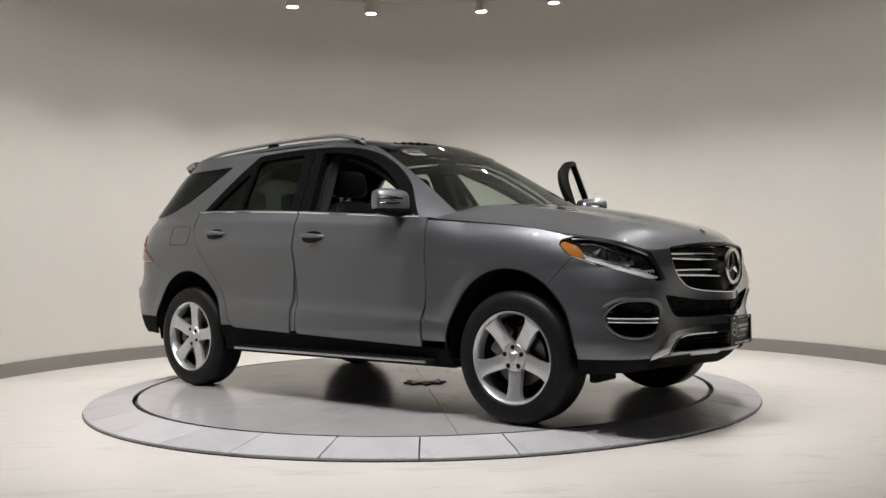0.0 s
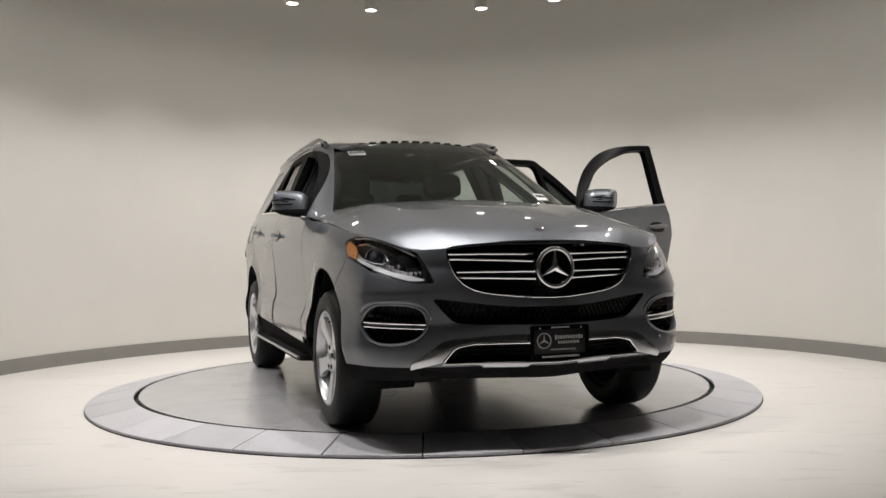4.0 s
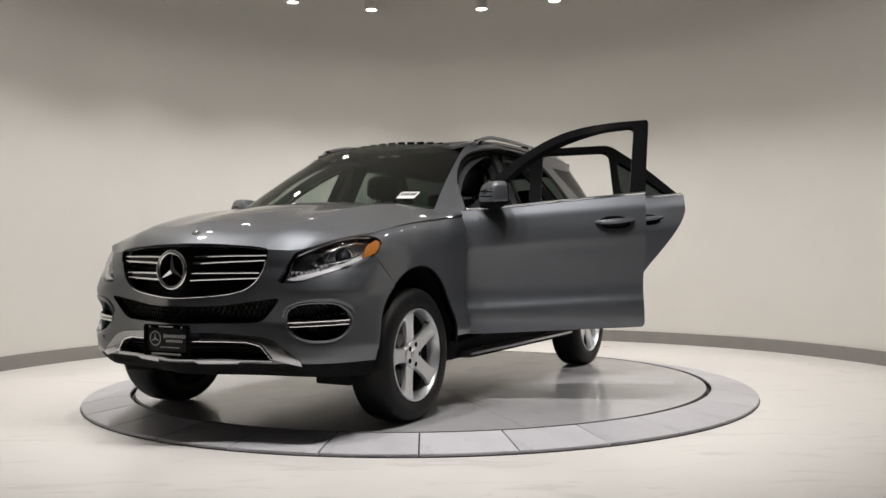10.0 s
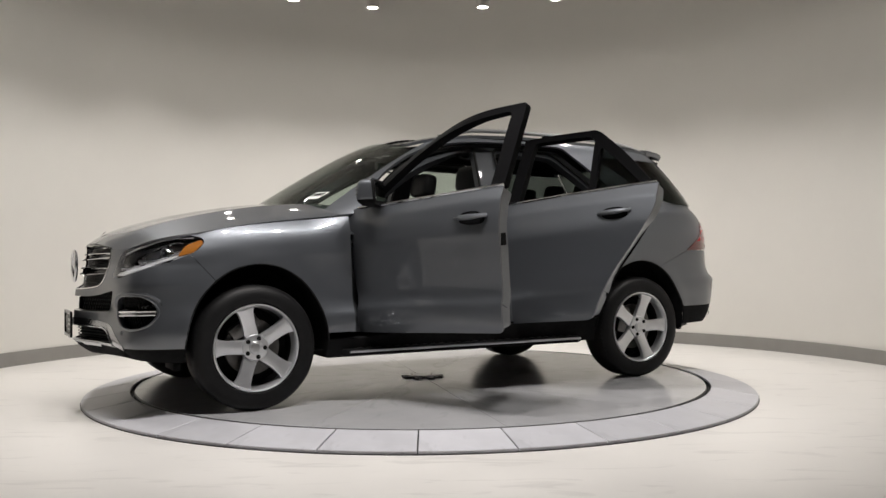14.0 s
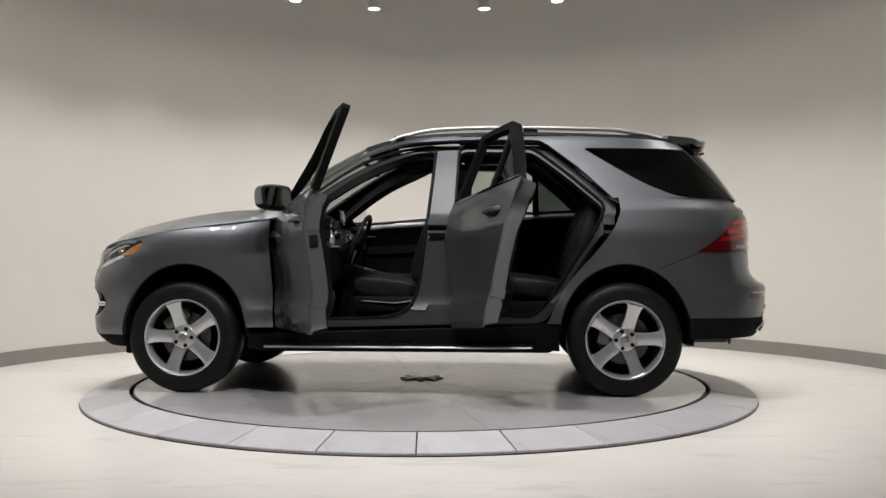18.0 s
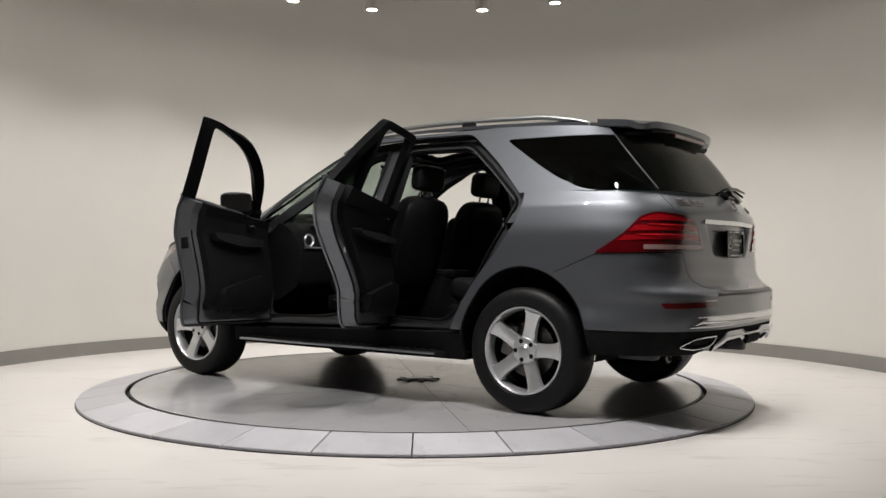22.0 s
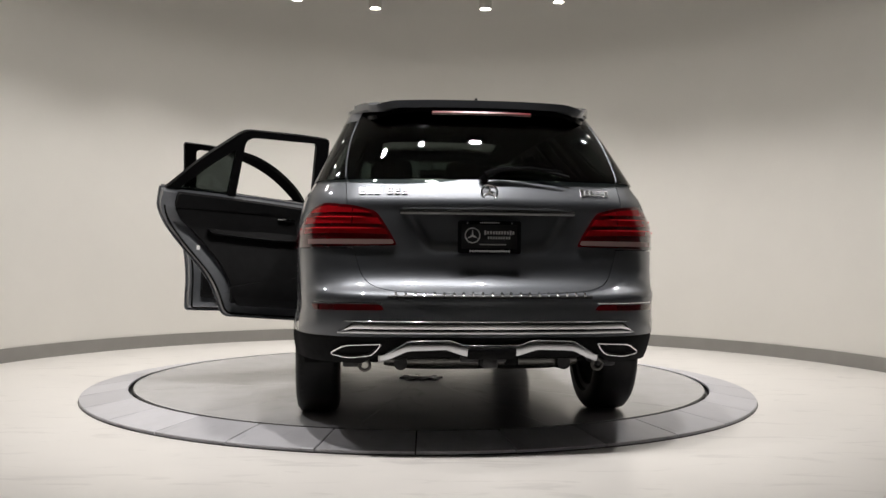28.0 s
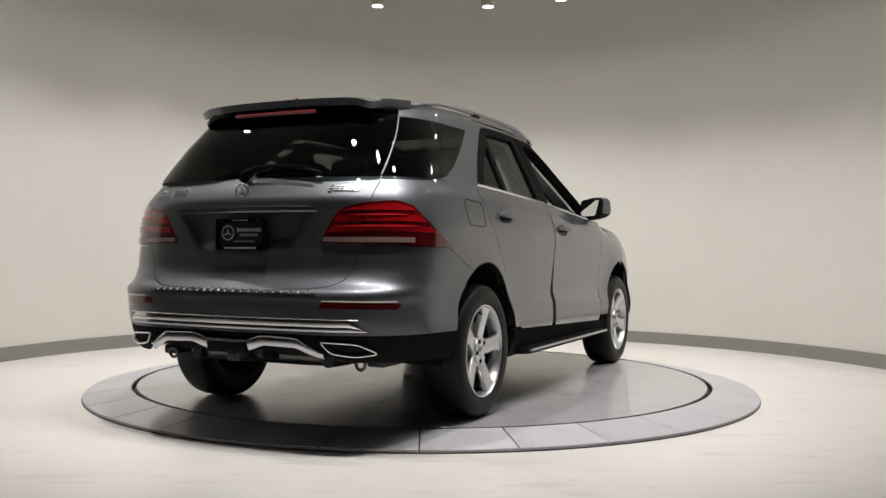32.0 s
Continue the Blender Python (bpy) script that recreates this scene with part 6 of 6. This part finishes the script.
def cushion(bm, c, size, rot=0.0, p=4.0, sag=0.0):
    """A padded block: a swollen box with a shallow hollow."""
    r = bmesh.ops.create_uvsphere(bm, u_segments=24, v_segments=14, radius=1)
    m = Matrix.Translation(c) @ Matrix.Rotation(rot, 4, "Y")
    for v in r["verts"]:
        q = [math.copysign(abs(t) ** (2 / p), t) for t in v.co]
        k = max(abs(q[0]), abs(q[1]), abs(q[2]), 1e-6)
        v.co = m @ Vector((q[0] * size[0] / 2, q[1] * size[1] / 2, q[2] * size[2] / 2 + sag * (q[1] ** 2 - .5)))
    return bm


def seat(x, y):
    e = new("front_seat")
    e.parent = car
    e.matrix_basis = pose(x, y, 0)
    part("cushion", cushion(bmesh.new(), (.10, 0, .66), (.54, .54, .17), -.10, 4, .03), LEATHER, e, angle=2)
    part("backrest", cushion(bmesh.new(), (-.24, 0, 1.00), (.18, .54, .70), -.30, 4), LEATHER, e, angle=2)
    for s in (1, -1):
        part("bolster", cushion(bmesh.new(), (-.17, s * .22, .97), (.15, .09, .50), -.30, 3), LEATHER, e, angle=2)
        part("bolster", cushion(bmesh.new(), (.12, s * .23, .69), (.46, .09, .15), -.10, 3), LEATHER, e, angle=2)
        V, F = tube([(-.33, s * .06, 1.29), (-.36, s * .06, 1.42)], .007, 8)
        link_mesh("headrest_post", V, F, CHROME, e)
        V, F = tube([(.12, s * .20, .56), (.12, s * .20, .45)], .025, 6)
        link_mesh("seat_rail", V, F, CABIN, e)
    part("headrest", cushion(bmesh.new(), (-.36, 0, 1.465), (.12, .30, .19), -.15, 4), LEATHER, e, angle=2)
    bm = bmesh.new()
    box(bm, .10, .25 if y > 0 else -.25, .58, .50, .05, .11, .02)
    part("side_valance", bm, CABIN, e)
    V, F = tube([(.28, .28 if y > 0 else -.28, .60), (.05, .285 if y > 0 else -.285, .585), (-.12, .28 if y > 0 else -.28, .61)], .006, 6)
    link_mesh("valance_trim", V, F, DARK_METAL, e, "dark seat trim")
    V, F = tube([(.34, y2, .735 - .006 * abs(y2)) for y2 in np.linspace(-.2, .2, 7)], .004, 5)
    link_mesh("seam", V, F, LEATHER, e)


seat(.02, .37)
seat(.02, -.37)
bench = new("rear_bench")
bench.parent = car
for y in (.42, 0, -.42):
    w = .44 if y else .34
    part("cushion", cushion(bmesh.new(), (-.92, y, .68), (.52, w, .18), -.12, 4, .02), LEATHER, bench, angle=2)
    part("backrest", cushion(bmesh.new(), (-1.24, y, 1.00), (.17, w, .62), -.34, 4), LEATHER, bench, angle=2)
    part("headrest", cushion(bmesh.new(), (-1.37, y, 1.40), (.10, .24 if y else .2, .15), -.15, 4), LEATHER, bench, angle=2)
    for s in (1, -1):
        V, F = tube([(-1.34, y + s * .05, 1.26), (-1.37, y + s * .05, 1.36)], .006, 6)
        link_mesh("headrest_post", V, F, CHROME, bench)
bm = bmesh.new()
box(bm, -1.0, 0, .52, .6, 1.3, .16, .03)
part("bench_base", bm, CARPET, bench)
rv = new("interior_mirror")
rv.parent = car
bm = bmesh.new()
box(bm, .30, 0, 1.555, .035, .24, .07, .015)
part("housing", bm, CABIN, rv)
bm = bmesh.new()
box(bm, .281, 0, 1.555, .004, .22, .056, .002)
part("glass", bm, mat("inner_mirror", (.7, .72, .73), .03, 1.0), rv)
V, F = tube([(.32, 0, 1.58), (.40, 0, 1.63)], .014, 8)
link_mesh("stem", V, F, CABIN, rv)
oc = new("overhead_console")
oc.parent = car
bm = bmesh.new()
box(bm, .19, 0, 1.668, .16, .30, .05, .015)
part("console", bm, CABIN, oc)
for y in (.06, -.06):
    bm = bmesh.new()
    box(bm, .20, y, 1.640, .05, .04, .006, .002)
    part("map_lamp", bm, WHITE_PLASTIC, oc)
for s in (1, -1):
    bm = bmesh.new()
    box(bm, .22, s * .36, 1.640, .17, .32, .02, .008, m=None)
    part("sun_visor", bm, HEADLINER, car)
    V, F = tube([(-.10, s * .60, 1.60), (-.16, s * .585, 1.585), (-.26, s * .585, 1.585), (-.32, s * .60, 1.60)], .009, 6)
    link_mesh("grab_handle", V, F, HEADLINER, car)
    V, F = tube([(-.24, s * .66, 1.50), (-.23, s * .72, 1.2), (-.22, s * .76, .7)], .018, 6, flat=.15, up=(0, 1, 0))
    link_mesh("seat_belt", V, F, CABIN, car)
    bm = bmesh.new()
    box(bm, -1.72, s * .74, .90, .75, .10, .72, .04)
    part("boot_side_lining", bm, CARPET, car)
bm = bmesh.new()
box(bm, -1.70, 0, .66, .95, 1.4, .05, .01)
part("boot_floor", bm, CARPET, car)
bm = bmesh.new()
box(bm, -1.72, 0, 1.16, .62, 1.36, .012, .003)
part("luggage_cover", bm, CARPET, car)


# ---- what moves ----
TURN_C = (0.0684, -0.1212)
TURN = [(0, -39.88), (2, -55.83), (4, -71.67), (6, -87.49), (8, -103.42), (10, -119.52), (12, -135.80), (14, -152.19), (16, -168.60), (18, -184.92), (20, -201.09), (22, -217.08), (24, -232.95), (26, -248.80), (28, -264.74), (30, -280.78), (32, -296.72)]
for d, hinge, side, front in DOORS:
    a = 0 if side < 0 else (-67.97 if front else -68.5)
    inv = hinge.inverted()
    for o in d.children_recursive:
        if o.parent == d:
            o.matrix_basis = inv @ o.matrix_basis
    d.matrix_basis = hinge @ pose(0, 0, 0, 0, 0, a) @ ((pose(0, -.149, .03, -4.83, .73, 0) if front else pose(-.005, -.091, 0, -2.2, 2.8, 0)) if a else pose(0, 0, 0))


def motions():
    """The turntable and the car on it turn together at one steady pace."""
    rows_d = [(t, pose(0, 0, 0, 0, 0, a)) for t, a in TURN]
    rows_c = [(t, pose(0, 0, 0.010, 0, 0, a) @ pose(TURN_C[0], TURN_C[1], 0)) for t, a in TURN]
    walk(disc, rows_d)
    walk(car, rows_c)


motions()
